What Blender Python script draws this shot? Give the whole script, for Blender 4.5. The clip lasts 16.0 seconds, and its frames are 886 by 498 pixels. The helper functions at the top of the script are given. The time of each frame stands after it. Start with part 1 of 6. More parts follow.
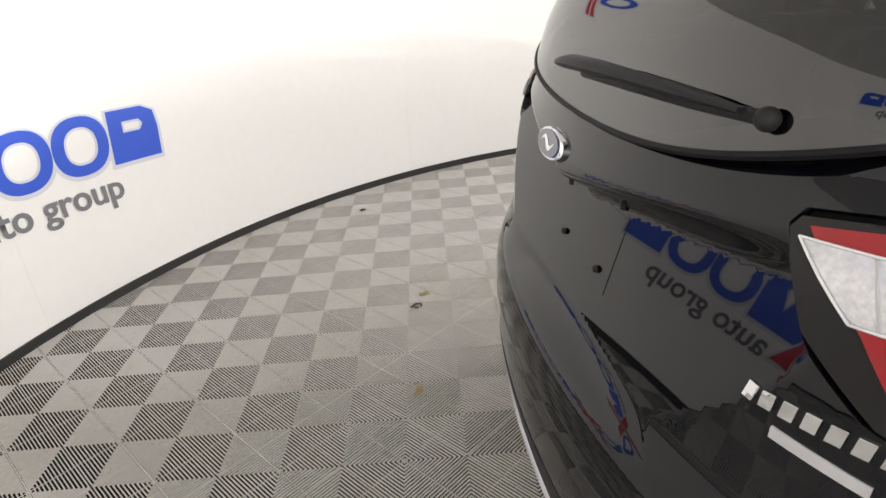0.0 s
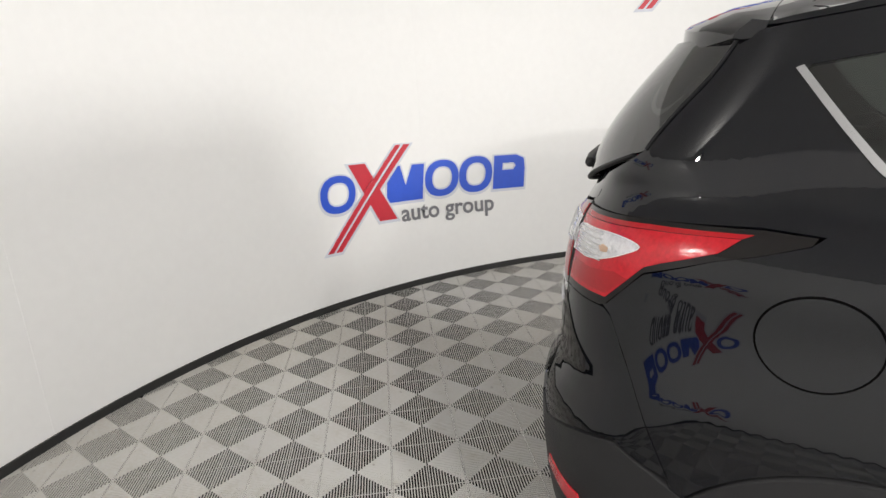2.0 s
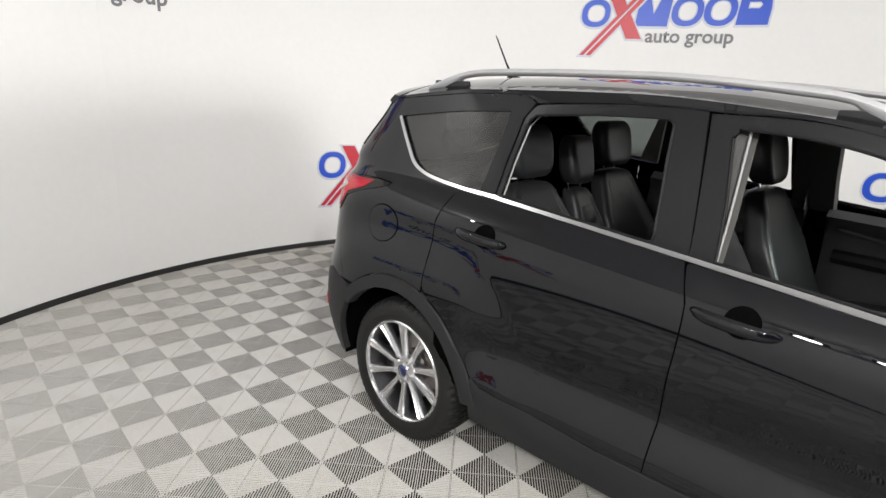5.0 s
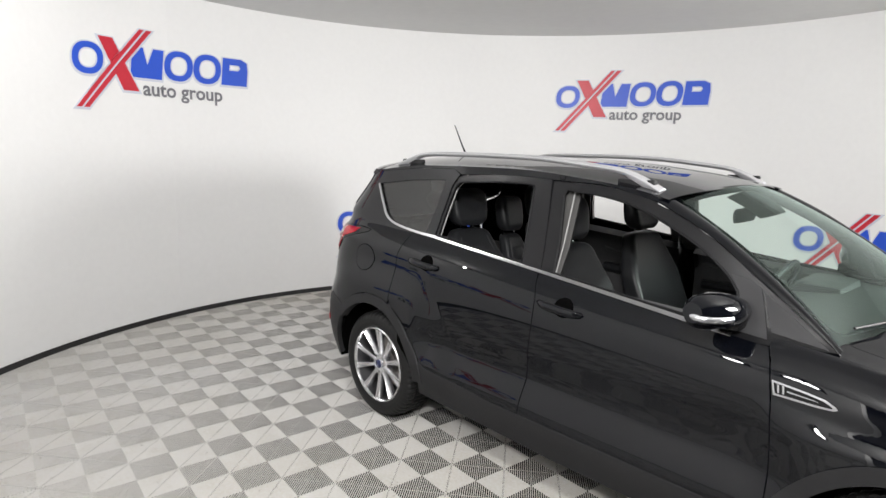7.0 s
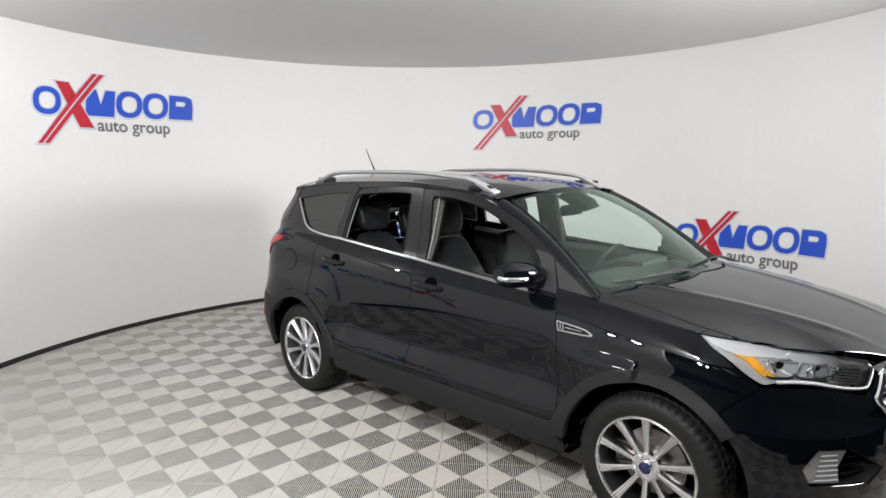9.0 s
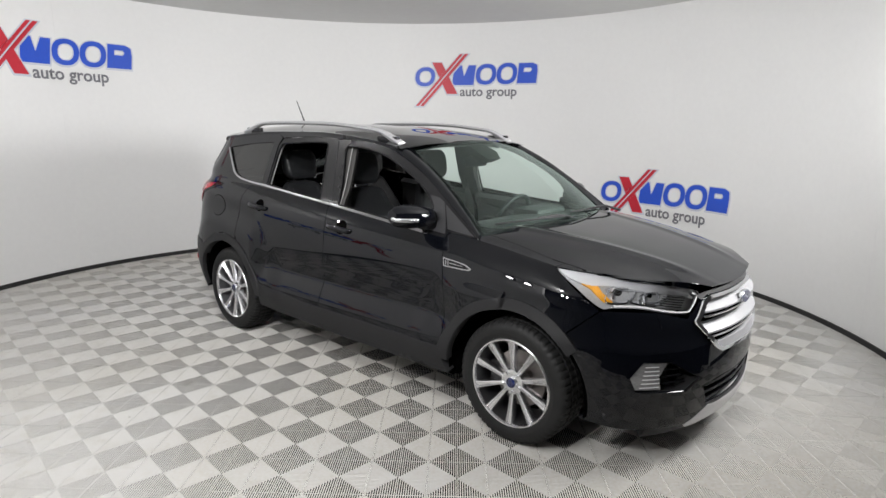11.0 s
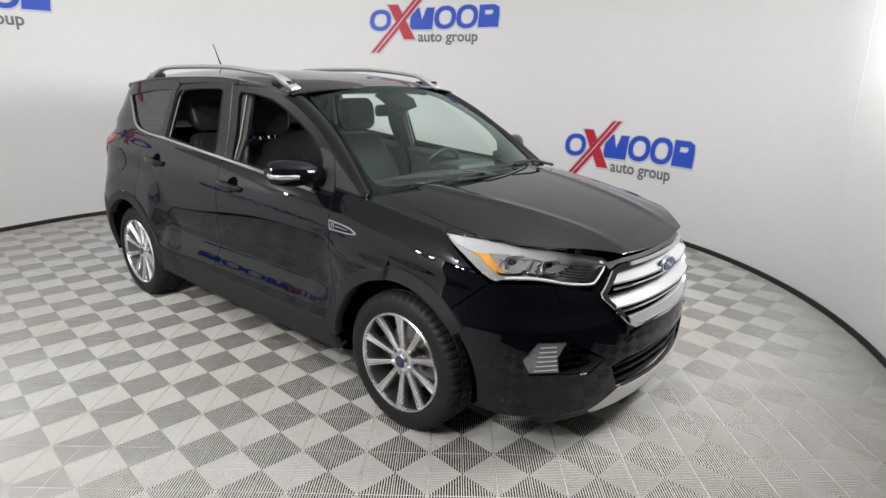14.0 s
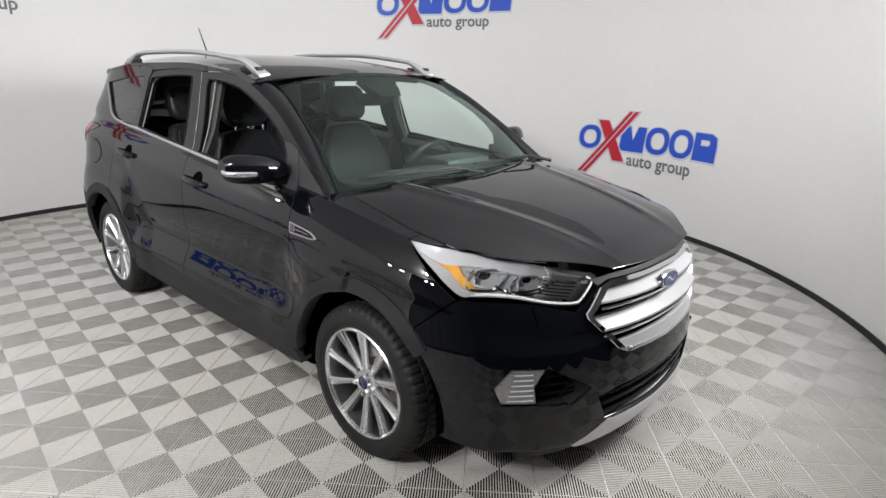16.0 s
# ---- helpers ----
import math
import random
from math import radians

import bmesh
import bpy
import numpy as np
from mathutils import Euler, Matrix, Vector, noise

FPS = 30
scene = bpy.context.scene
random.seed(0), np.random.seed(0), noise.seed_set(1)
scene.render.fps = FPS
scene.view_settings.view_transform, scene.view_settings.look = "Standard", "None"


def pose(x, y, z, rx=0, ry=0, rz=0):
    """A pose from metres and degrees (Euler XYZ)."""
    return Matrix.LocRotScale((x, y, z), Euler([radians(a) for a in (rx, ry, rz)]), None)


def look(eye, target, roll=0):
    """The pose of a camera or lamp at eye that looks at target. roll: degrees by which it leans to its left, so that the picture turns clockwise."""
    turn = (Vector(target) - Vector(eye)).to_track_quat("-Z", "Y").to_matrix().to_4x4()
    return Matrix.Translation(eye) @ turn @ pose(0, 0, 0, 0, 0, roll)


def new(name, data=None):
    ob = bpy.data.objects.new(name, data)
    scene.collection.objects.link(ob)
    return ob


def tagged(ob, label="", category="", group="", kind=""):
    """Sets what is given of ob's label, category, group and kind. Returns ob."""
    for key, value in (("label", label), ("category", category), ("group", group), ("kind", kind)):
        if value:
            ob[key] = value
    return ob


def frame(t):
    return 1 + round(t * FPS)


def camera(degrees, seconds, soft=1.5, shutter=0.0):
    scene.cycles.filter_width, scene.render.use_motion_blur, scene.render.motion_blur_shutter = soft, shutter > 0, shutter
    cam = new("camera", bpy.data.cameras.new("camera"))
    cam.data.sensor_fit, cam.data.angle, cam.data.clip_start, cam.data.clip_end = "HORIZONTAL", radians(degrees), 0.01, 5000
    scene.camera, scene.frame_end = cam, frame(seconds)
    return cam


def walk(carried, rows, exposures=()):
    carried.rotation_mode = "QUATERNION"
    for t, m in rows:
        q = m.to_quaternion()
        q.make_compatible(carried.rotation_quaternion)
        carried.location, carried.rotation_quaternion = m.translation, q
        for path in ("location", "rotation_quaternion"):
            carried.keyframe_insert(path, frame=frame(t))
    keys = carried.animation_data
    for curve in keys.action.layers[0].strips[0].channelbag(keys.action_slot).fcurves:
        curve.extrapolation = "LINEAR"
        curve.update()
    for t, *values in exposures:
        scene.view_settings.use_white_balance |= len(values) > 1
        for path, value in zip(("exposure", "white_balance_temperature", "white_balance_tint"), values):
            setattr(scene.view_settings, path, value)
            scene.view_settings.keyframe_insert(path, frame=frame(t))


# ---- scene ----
cam = camera(73.1, 16.0)
PATH = [
    (0, (-2.472, -0.985, 1.414), (-2.296, 0.82, 0.571), -4.5),
    (0.5, (-2.296, -1.285, 1.451), (-2.567, 0.544, 0.688), -7.0),
    (1, (-2.013, -1.514, 1.446), (-2.691, 0.233, 0.747), -6.8),
    (1.5, (-1.763, -1.782, 1.449), (-2.663, -0.112, 0.815), -6.1),
    (2, (-1.485, -1.957, 1.477), (-2.581, -0.372, 0.942), -3.8),
    (2.5, (-1.106, -2.07, 1.523), (-2.332, -0.573, 1.019), 0.8),
    (3, (-0.753, -2.251, 1.563), (-2.012, -0.789, 1.036), 2.0),
    (3.5, (-0.442, -2.394, 1.554), (-1.669, -0.895, 1.057), 3.4),
    (4, (-0.113, -2.366, 1.567), (-1.358, -0.895, 1.033), 3.3),
    (4.5, (0.165, -2.424, 1.595), (-1.113, -0.988, 1.043), 2.4),
    (4.7, (0.28, -2.474, 1.609), (-1.01, -1.05, 1.054), 2.3),
    (6.8, (1.456, -2.954, 1.684), (-0.014, -1.642, 1.338), 1.5),
    (7, (1.54, -3.026, 1.716), (0.103, -1.678, 1.374), 1.4),
    (7.5, (1.677, -3.074, 1.727), (0.308, -1.658, 1.376), 2.0),
    (8, (2.007, -3.065, 1.711), (0.618, -1.661, 1.397), 2.3),
    (8.5, (2.242, -3.123, 1.719), (0.815, -1.747, 1.451), 0.7),
    (9, (2.473, -3.299, 1.7), (1.103, -1.867, 1.426), -0.6),
    (9.2, (2.541, -3.35, 1.706), (1.185, -1.908, 1.42), -0.7),
    (11.3, (3.066, -3.274, 1.648), (1.794, -1.793, 1.212), 0.4),
    (11.5, (3.091, -3.224, 1.639), (1.819, -1.749, 1.184), -0.3),
    (12, (3.042, -3.015, 1.616), (1.813, -1.525, 1.096), 0.3),
    (12.5, (3.005, -2.821, 1.635), (1.809, -1.314, 1.089), 1.3),
    (13, (3.042, -2.728, 1.647), (1.84, -1.218, 1.122), 1.7),
    (13.5, (3.092, -2.687, 1.636), (1.863, -1.201, 1.105), 1.3),
    (14, (3.161, -2.63, 1.608), (1.908, -1.171, 1.059), 0.6),
    (14.5, (3.132, -2.506, 1.577), (1.867, -1.071, 0.992), 0.4),
    (15, (3.047, -2.373, 1.595), (1.78, -0.946, 0.996), 1.6),
    (15.5, (3.061, -2.297, 1.611), (1.78, -0.878, 1.025), 1.3),
    (16, (3.119, -2.231, 1.602), (1.81, -0.836, 1.016), 0.7),
]
walk(cam, [(t, look(eye, target, roll)) for t, eye, target, roll in PATH],
     exposures=[(0.0, -0.18, 6850, 11), (0.5, -0.47, 6750, 11.5), (1.0, -0.56, 6700, 10.5), (1.8, -0.59, 6700, 9.5), (2.5, -0.61, 6680, 9.5),
                (4.7, -0.62, 6600, 10), (7.0, -0.75, 6500, 10), (9.2, -0.84, 6430, 10), (11.3, -0.97, 6420, 10), (16.0, -0.92, 6420, 10)])

# ---- light ----
world = bpy.data.worlds.new("world")
scene.world = world
world.use_nodes = True
world.node_tree.nodes["Background"].inputs[0].default_value = (0.9, 0.95, 1.0, 1)
world.node_tree.nodes["Background"].inputs[1].default_value = 0.0


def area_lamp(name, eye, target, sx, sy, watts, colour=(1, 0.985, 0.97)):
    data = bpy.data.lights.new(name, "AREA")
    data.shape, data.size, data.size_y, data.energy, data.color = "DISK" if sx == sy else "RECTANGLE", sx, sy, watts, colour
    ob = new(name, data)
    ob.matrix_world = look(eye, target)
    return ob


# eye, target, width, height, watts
FLOODS_AND_FILLS = (((3.05, 0.85, 1.98), (-2.0, -1.2, 1.5), 1.0, 0.7, 270),
          # added: the first flood's spill onto the wall beside it
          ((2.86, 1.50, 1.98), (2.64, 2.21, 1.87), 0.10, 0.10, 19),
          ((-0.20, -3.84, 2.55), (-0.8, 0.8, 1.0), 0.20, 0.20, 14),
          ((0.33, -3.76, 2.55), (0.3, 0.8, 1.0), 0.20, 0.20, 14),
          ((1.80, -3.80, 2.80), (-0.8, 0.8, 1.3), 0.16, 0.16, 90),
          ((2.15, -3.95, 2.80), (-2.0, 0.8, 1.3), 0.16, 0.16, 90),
          # added fill: brightens the wall that the flank mirrors
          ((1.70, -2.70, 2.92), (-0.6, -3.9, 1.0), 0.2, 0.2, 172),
          # added fill: brightens the floor behind the car
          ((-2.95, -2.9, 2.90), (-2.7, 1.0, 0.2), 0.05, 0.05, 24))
for eye, target, sx, sy, watts in FLOODS_AND_FILLS:
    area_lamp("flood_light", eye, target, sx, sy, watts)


# ---- materials ----
def mat(name, colour, rough=0.5, metal=0.0, coat=0.0, bump=0.0, scale=40.0, vary=0.06, spec=0.5, emit=0.0, alpha=1.0, trans=0.0, ior=1.5, stretch=None):
    m = bpy.data.materials.new(name)
    m.use_nodes = True
    nt = m.node_tree
    b = nt.nodes["Principled BSDF"]
    b.inputs["Roughness"].default_value = rough
    b.inputs["Metallic"].default_value = metal
    b.inputs["Coat Weight"].default_value = coat
    b.inputs["Coat Roughness"].default_value = 0.02
    b.inputs["Specular IOR Level"].default_value = spec
    b.inputs["Transmission Weight"].default_value = trans
    b.inputs["IOR"].default_value = ior
    b.inputs["Base Color"].default_value = (*colour, 1)
    if emit:
        b.inputs["Emission Color"].default_value = (*colour, 1)
        b.inputs["Emission Strength"].default_value = emit
    if vary or bump:
        tc = nt.nodes.new("ShaderNodeTexCoord")
        mp = nt.nodes.new("ShaderNodeMapping")
        if stretch:
            mp.inputs["Scale"].default_value = stretch
        nt.links.new(tc.outputs["Object"], mp.inputs["Vector"])
        big = nt.nodes.new("ShaderNodeTexNoise")
        big.inputs["Scale"].default_value, big.inputs["Detail"].default_value = scale * 0.06, 6
        nt.links.new(mp.outputs[0], big.inputs["Vector"])
        fine = nt.nodes.new("ShaderNodeTexNoise")
        fine.inputs["Scale"].default_value, fine.inputs["Detail"].default_value = scale, 4
        nt.links.new(mp.outputs[0], fine.inputs["Vector"])
        if vary:
            mixf = nt.nodes.new("ShaderNodeMath")
            mixf.operation = "ADD"
            nt.links.new(big.outputs["Fac"], mixf.inputs[0])
            nt.links.new(fine.outputs["Fac"], mixf.inputs[1])
            ramp = nt.nodes.new("ShaderNodeMapRange")
            ramp.inputs["From Min"].default_value, ramp.inputs["From Max"].default_value = 0.6, 1.4
            ramp.inputs["To Min"].default_value, ramp.inputs["To Max"].default_value = 1 - vary, 1 + vary
            nt.links.new(mixf.outputs[0], ramp.inputs["Value"])
            mul = nt.nodes.new("ShaderNodeMix")
            mul.data_type, mul.blend_type = "RGBA", "MULTIPLY"
            mul.inputs["Factor"].default_value = 1
            mul.inputs["A"].default_value = (*colour, 1)
            nt.links.new(ramp.outputs[0], mul.inputs["B"])
            nt.links.new(mul.outputs["Result"], b.inputs["Base Color"])
        if bump:
            bp = nt.nodes.new("ShaderNodeBump")
            bp.inputs["Strength"].default_value, bp.inputs["Distance"].default_value = bump, 0.002
            nt.links.new(fine.outputs["Fac"], bp.inputs["Height"])
            nt.links.new(bp.outputs[0], b.inputs["Normal"])
    return m


WALL = mat("white_wall_vinyl", (0.84, 0.84, 0.835), 0.45, vary=0.02, scale=20, bump=0.03)
CEIL = mat("white_ceiling", (0.72, 0.72, 0.71), 0.8, vary=0.03, scale=10)
BASE = mat("black_rubber_trim", (0.02, 0.02, 0.02), 0.6)


def tile_material():
    """Grey plastic with trodden-in brownish dirt and dark scuffs spread over the whole floor."""
    m = mat("grey_tile_plastic", (0.5, 0.495, 0.485), 0.5, vary=0.0, spec=0.2)
    nt = m.node_tree
    b = nt.nodes["Principled BSDF"]
    pos = nt.nodes.new("ShaderNodeNewGeometry")
    colour = None
    last = (0.595, 0.585, 0.56, 1)
    for scale, lo, hi, tint, detail in ((0.55, 0.42, 0.66, (0.52, 0.49, 0.43, 1), 5), (9.0, 0.50, 0.75, (0.50, 0.48, 0.43, 1), 8), (23.0, 0.69, 0.76, (0.20, 0.18, 0.15, 1), 3), (60.0, 0.3, 0.8, (0.62, 0.615, 0.60, 1), 4)):
        n = nt.nodes.new("ShaderNodeTexNoise")
        n.inputs["Scale"].default_value, n.inputs["Detail"].default_value = scale, detail
        nt.links.new(pos.outputs["Position"], n.inputs["Vector"])
        r = nt.nodes.new("ShaderNodeMapRange")
        r.inputs["From Min"].default_value, r.inputs["From Max"].default_value = lo, hi
        nt.links.new(n.outputs["Fac"], r.inputs["Value"])
        mx = nt.nodes.new("ShaderNodeMix")
        mx.data_type = "RGBA"
        nt.links.new(r.outputs[0], mx.inputs["Factor"])
        mx.inputs["B"].default_value = tint
        if colour is None:
            mx.inputs["A"].default_value = last
        else:
            nt.links.new(colour, mx.inputs["A"])
        colour = mx.outputs["Result"]
    nt.links.new(colour, b.inputs["Base Color"])
    return m


TILE = tile_material()
UNDER = mat("dark_subfloor", (0.010, 0.010, 0.010), 0.95, spec=0.1)
BLUE = mat("blue_vinyl", (0.022, 0.09, 0.60), 0.35, vary=0.05)
RED = mat("red_vinyl", (0.55, 0.02, 0.04), 0.35, vary=0.05)
GREY = mat("grey_vinyl", (0.18, 0.18, 0.2), 0.4, vary=0.05)
HALO = mat("pale_vinyl_border", (0.62, 0.65, 0.72), 0.4, vary=0.03)
OUTER = mat("outer_wall_paint", (0.2, 0.2, 0.2), 0.7, vary=0.05)
PLASTERBIT = mat("dark_scrap", (0.06, 0.05, 0.045), 0.8)
LEAFBIT = mat("dry_leaf_scrap", (0.35, 0.26, 0.10), 0.8)

# ---- the room: a round booth with an opening towards the front of the car ----
CX, CY, R, H = -0.53, -0.12, 3.94, 3.02
A0, A1 = 12.0, 290.0


def bm_object(name, bm, material, parent=None, label=""):
    me = bpy.data.meshes.new(name)
    bm.to_mesh(me)
    bm.free()
    me.materials.append(material)
    ob = new(name, me)
    if parent is not None:
        ob.parent = parent
    if label:
        ob["label"] = label
    return ob


def smooth(ob, angle=35):
    for p in ob.data.polygons:
        p.use_smooth = True
    ob.data.set_sharp_from_angle(angle=radians(angle))
    return ob


def ring_wall(bm, r0, r1, z0, z1, a0, a1, n):
    """A curved slab between two radii."""
    rows = []
    for i in range(n + 1):
        a = radians(a0 + (a1 - a0) * i / n)
        c, s = math.cos(a), math.sin(a)
        rows.append([bm.verts.new((CX + r * c, CY + r * s, z)) for r, z in ((r0, z0), (r0, z1), (r1, z1), (r1, z0))])
    for p, q in zip(rows, rows[1:]):
        for k in range(4):
            bm.faces.new((p[k], p[(k + 1) % 4], q[(k + 1) % 4], q[k]))
    bm.faces.new(rows[0])
    bm.faces.new(rows[-1][::-1])
    bmesh.ops.recalc_face_normals(bm, faces=bm.faces)


bm = bmesh.new()
ring_wall(bm, R, R + 0.12, 0, H, A0, A1, 134)
tagged(smooth(bm_object("wall_round", bm, WALL)), "smooth white curved booth wall", "wall", kind="structure")
bm = bmesh.new()
ring_wall(bm, R - 0.012, R - 0.001, 0.0, 0.045, A0, A1, 134)
tagged(smooth(bm_object("baseboard", bm, BASE)), "black rubber strip along the wall foot", "baseboard", kind="structure")
bm = bmesh.new()
bmesh.ops.create_circle(bm, cap_ends=True, radius=R + 0.13, segments=128, matrix=Matrix.Translation((CX, CY, H + 0.0015)))
ext = bmesh.ops.extrude_face_region(bm, geom=bm.faces[:])
bmesh.ops.translate(bm, vec=(0, 0, 0.08), verts=[v for v in ext["geom"] if isinstance(v, bmesh.types.BMVert)])
bmesh.ops.recalc_face_normals(bm, faces=bm.faces)
tagged(bm_object("ceiling", bm, CEIL), "plain pale grey booth ceiling", "ceiling", kind="structure")

# ---- car: shape of the body ----
import functools

from mathutils.geometry import delaunay_2d_cdt

PAINT = mat("black_car_paint", (0.0022, 0.0026, 0.0042), 0.3, coat=1.0, vary=0.0, spec=0.0)
PAINT.node_tree.nodes["Principled BSDF"].inputs["Coat IOR"].default_value = 1.45
PLASTIC = mat("black_rough_plastic", (0.017, 0.017, 0.018), 0.5, spec=0.22, bump=0.15, scale=900, vary=0.08)
GLOSSBLACK = mat("gloss_black_plastic", (0.006, 0.006, 0.007), 0.2, vary=0.0, spec=0.24)
SAIL = mat("grey_sail_plastic", (0.030, 0.030, 0.032), 0.5, spec=0.3, bump=0.15, scale=900, vary=0.06)
FRAMEBLACK = mat("black_window_frame_film", (0.010, 0.010, 0.011), 0.22, spec=0.22, vary=0.05)
RUBBER = mat("tyre_rubber", (0.014, 0.014, 0.014), 0.55, spec=0.22, bump=0.1, scale=300, vary=0.15)
CHROME = mat("chrome", (0.85, 0.86, 0.88), 0.08, metal=1.0, vary=0.0)
BRIGHTBAR = mat("bright_satin_silver", (0.20, 0.20, 0.207), 0.45, metal=0.1, spec=0.4, vary=0.04)
BOWL = mat("lamp_bowl_grey", (0.46, 0.46, 0.465), 0.3, metal=0.1, vary=0.2, scale=150)
STRIP = mat("bright_window_strip", (0.42, 0.42, 0.43), 0.24, metal=1.0, vary=0.0)
SATIN = mat("satin_aluminium", (0.66, 0.66, 0.68), 0.34, metal=0.6, vary=0.04, scale=60)
ALLOY = mat("polished_alloy", (0.80, 0.80, 0.815), 0.24, metal=1.0, vary=0.06, scale=60)
ALLOYDARK = mat("grey_alloy_inside", (0.16, 0.16, 0.165), 0.4, metal=1.0, vary=0.1, scale=40)
# near black: underside parts, and shade put into gaps and handle cups
DARK = mat("dark_underside_and_gap_shade", (0.0025, 0.0025, 0.0025), 0.9, vary=0.1, spec=0.0)
TRIM = mat("charcoal_cabin_trim", (0.062, 0.062, 0.064), 0.55, bump=0.2, scale=600, vary=0.1)
LEATHER = mat("black_leather", (0.019, 0.020, 0.022), 0.38, bump=0.25, scale=450, vary=0.12)
HEADLINER = mat("grey_headliner", (0.42, 0.41, 0.39), 0.9, vary=0.05, scale=200)
SILVER = mat("silver_paint", (0.55, 0.55, 0.56), 0.3, metal=0.7, vary=0.03)
REDLENS = mat("red_lamp_lens", (0.40, 0.006, 0.014), 0.14, coat=0.3, spec=0.3, vary=0.35, scale=110, bump=0.3)
DEEPRED = mat("deep_red_lamp_lens", (0.30, 0.005, 0.010), 0.12, coat=0.3, spec=0.3, vary=0.1, scale=90)
SMOKE = mat("smoked_lamp_lens", (0.008, 0.007, 0.007), 0.08, coat=0.2, spec=0.2, vary=0.0)
CLEAR = mat("silvered_reflector", (0.62, 0.63, 0.65), 0.18, metal=0.85, coat=1.0, vary=0.25, scale=160, bump=0.6, stretch=(0.4, 0.4, 2.5))
AMBER = mat("amber_reflector", (0.95, 0.43, 0.02), 0.2, coat=1.0, vary=0.35, scale=260, bump=0.8)
BADGEBLUE = mat("blue_badge_enamel", (0.006, 0.012, 0.07), 0.12, coat=1.0, vary=0.0)
DISC = mat("brake_disc_steel", (0.28, 0.26, 0.25), 0.4, metal=1.0, vary=0.15, scale=50)
FOGLENS = mat("grey_lamp_lens", (0.26, 0.26, 0.265), 0.16, metal=0.6, coat=1.0, vary=0.5, scale=110, bump=0.7, stretch=(0.5, 0.5, 2.0))
TAILCLEAR = mat("clear_tail_lens", (0.54, 0.54, 0.55), 0.22, metal=0.45, coat=1.0, vary=0.3, scale=140, bump=0.7)
SEAL = mat("window_rubber", (0.010, 0.010, 0.011), 0.5, spec=0.12, vary=0.05)
RIB = mat("lens_rib_grey", (0.45, 0.45, 0.46), 0.3, coat=0.5, vary=0.0)
BAND = mat("white_lamp_band", (0.74, 0.74, 0.75), 0.25, metal=0.15, coat=1.0, vary=0.1, scale=80, bump=0.15, stretch=(0.3, 0.3, 3.0))
BULB = mat("amber_bulb", (0.36, 0.22, 0.13), 0.3, coat=1.0, vary=0.2)
PILLARGREY = mat("grey_pillar_trim", (0.045, 0.044, 0.042), 0.7, vary=0.05)
SEALGREY = mat("pale_seal_rubber", (0.30, 0.30, 0.295), 0.5, vary=0.05)
SEAMGREY = mat("grey_seam_thread", (0.05, 0.05, 0.052), 0.6, vary=0.0)
PALE = mat("pale_cabin_trim", (0.17, 0.168, 0.16), 0.7, vary=0.05)


def glass(name, tint, gloss=1.5, sheen=(1, 1, 1)):
    m = bpy.data.materials.new(name)
    m.use_nodes = True
    nt = m.node_tree
    nt.nodes.remove(nt.nodes["Principled BSDF"])
    clear, shine, mix, fres = (nt.nodes.new("ShaderNode" + k) for k in ("BsdfTransparent", "BsdfGlossy", "MixShader", "Fresnel"))
    clear.inputs[0].default_value = (*tint, 1)
    shine.inputs["Roughness"].default_value = 0.01
    shine.inputs["Color"].default_value = (*sheen, 1)
    fres.inputs[0].default_value = gloss
    nt.links.new(fres.outputs[0], mix.inputs[0])
    nt.links.new(clear.outputs[0], mix.inputs[1])
    nt.links.new(shine.outputs[0], mix.inputs[2])
    nt.links.new(mix.outputs[0], nt.nodes["Material Output"].inputs[0])
    return m


WINDSHIELD = glass("green_tinted_glass", (0.80, 0.93, 0.87), 1.45, (0.84, 1.0, 0.94))
PRIVACY = glass("dark_privacy_glass", (0.16, 0.18, 0.17), 1.62)
REARGLASS = glass("dark_rear_glass", (0.05, 0.055, 0.055), 1.8)
LAMPGLASS = glass("clear_lamp_cover", (0.93, 0.94, 0.95))


def table(t, xs, ys):
    """Smooth monotone interpolation through a small table."""
    if t <= xs[0]:
        return ys[0]
    if t >= xs[-1]:
        return ys[-1]
    n = len(xs)
    i = next(k for k in range(n - 1) if t <= xs[k + 1])

    def slope(k):
        return (ys[k + 1] - ys[k]) / (xs[k + 1] - xs[k])

    def tangent(k):
        if k == 0:
            return slope(0)
        if k == n - 1:
            return slope(n - 2)
        a, b = slope(k - 1), slope(k)
        return 0.0 if a * b <= 0 else 2 * a * b / (a + b)

    h = xs[i + 1] - xs[i]
    s = (t - xs[i]) / h
    return ((2 * s**3 - 3 * s * s + 1) * ys[i] + (s**3 - 2 * s * s + s) * tangent(i) * h
            + (-2 * s**3 + 3 * s * s) * ys[i + 1] + (s**3 - s * s) * tangent(i + 1) * h)


def ease(t):
    t = min(max(t, 0.0), 1.0)
    return t * t * (3 - 2 * t)


def belt(x):
    """Height of the waist line."""
    return table(x, (-2.2, -1.0, 0.0, 1.04, 1.5, 1.8, 2.1), (1.27, 1.19, 1.123, 1.055, 0.99, 0.93, 0.86))


def nose(z):
    return table(z, (0.15, 0.25, 0.45, 0.6, 0.75, 0.86, 0.95, 1.05, 1.3), (2.185, 2.230, 2.246, 2.241, 2.225, 2.190, 2.130, 2.015, 1.885))


def tail(z):
    return table(z, (0.2, 0.35, 0.5, 0.62, 0.68, 0.73, 0.78, 0.83, 0.9, 1.0, 1.1, 1.2, 1.3, 1.5, 1.6),
                 (-2.12, -2.19, -2.22, -2.226, -2.222, -2.208, -2.184, -2.168, -2.165, -2.16, -2.135, -2.085, -2.02, -1.86, -1.80))


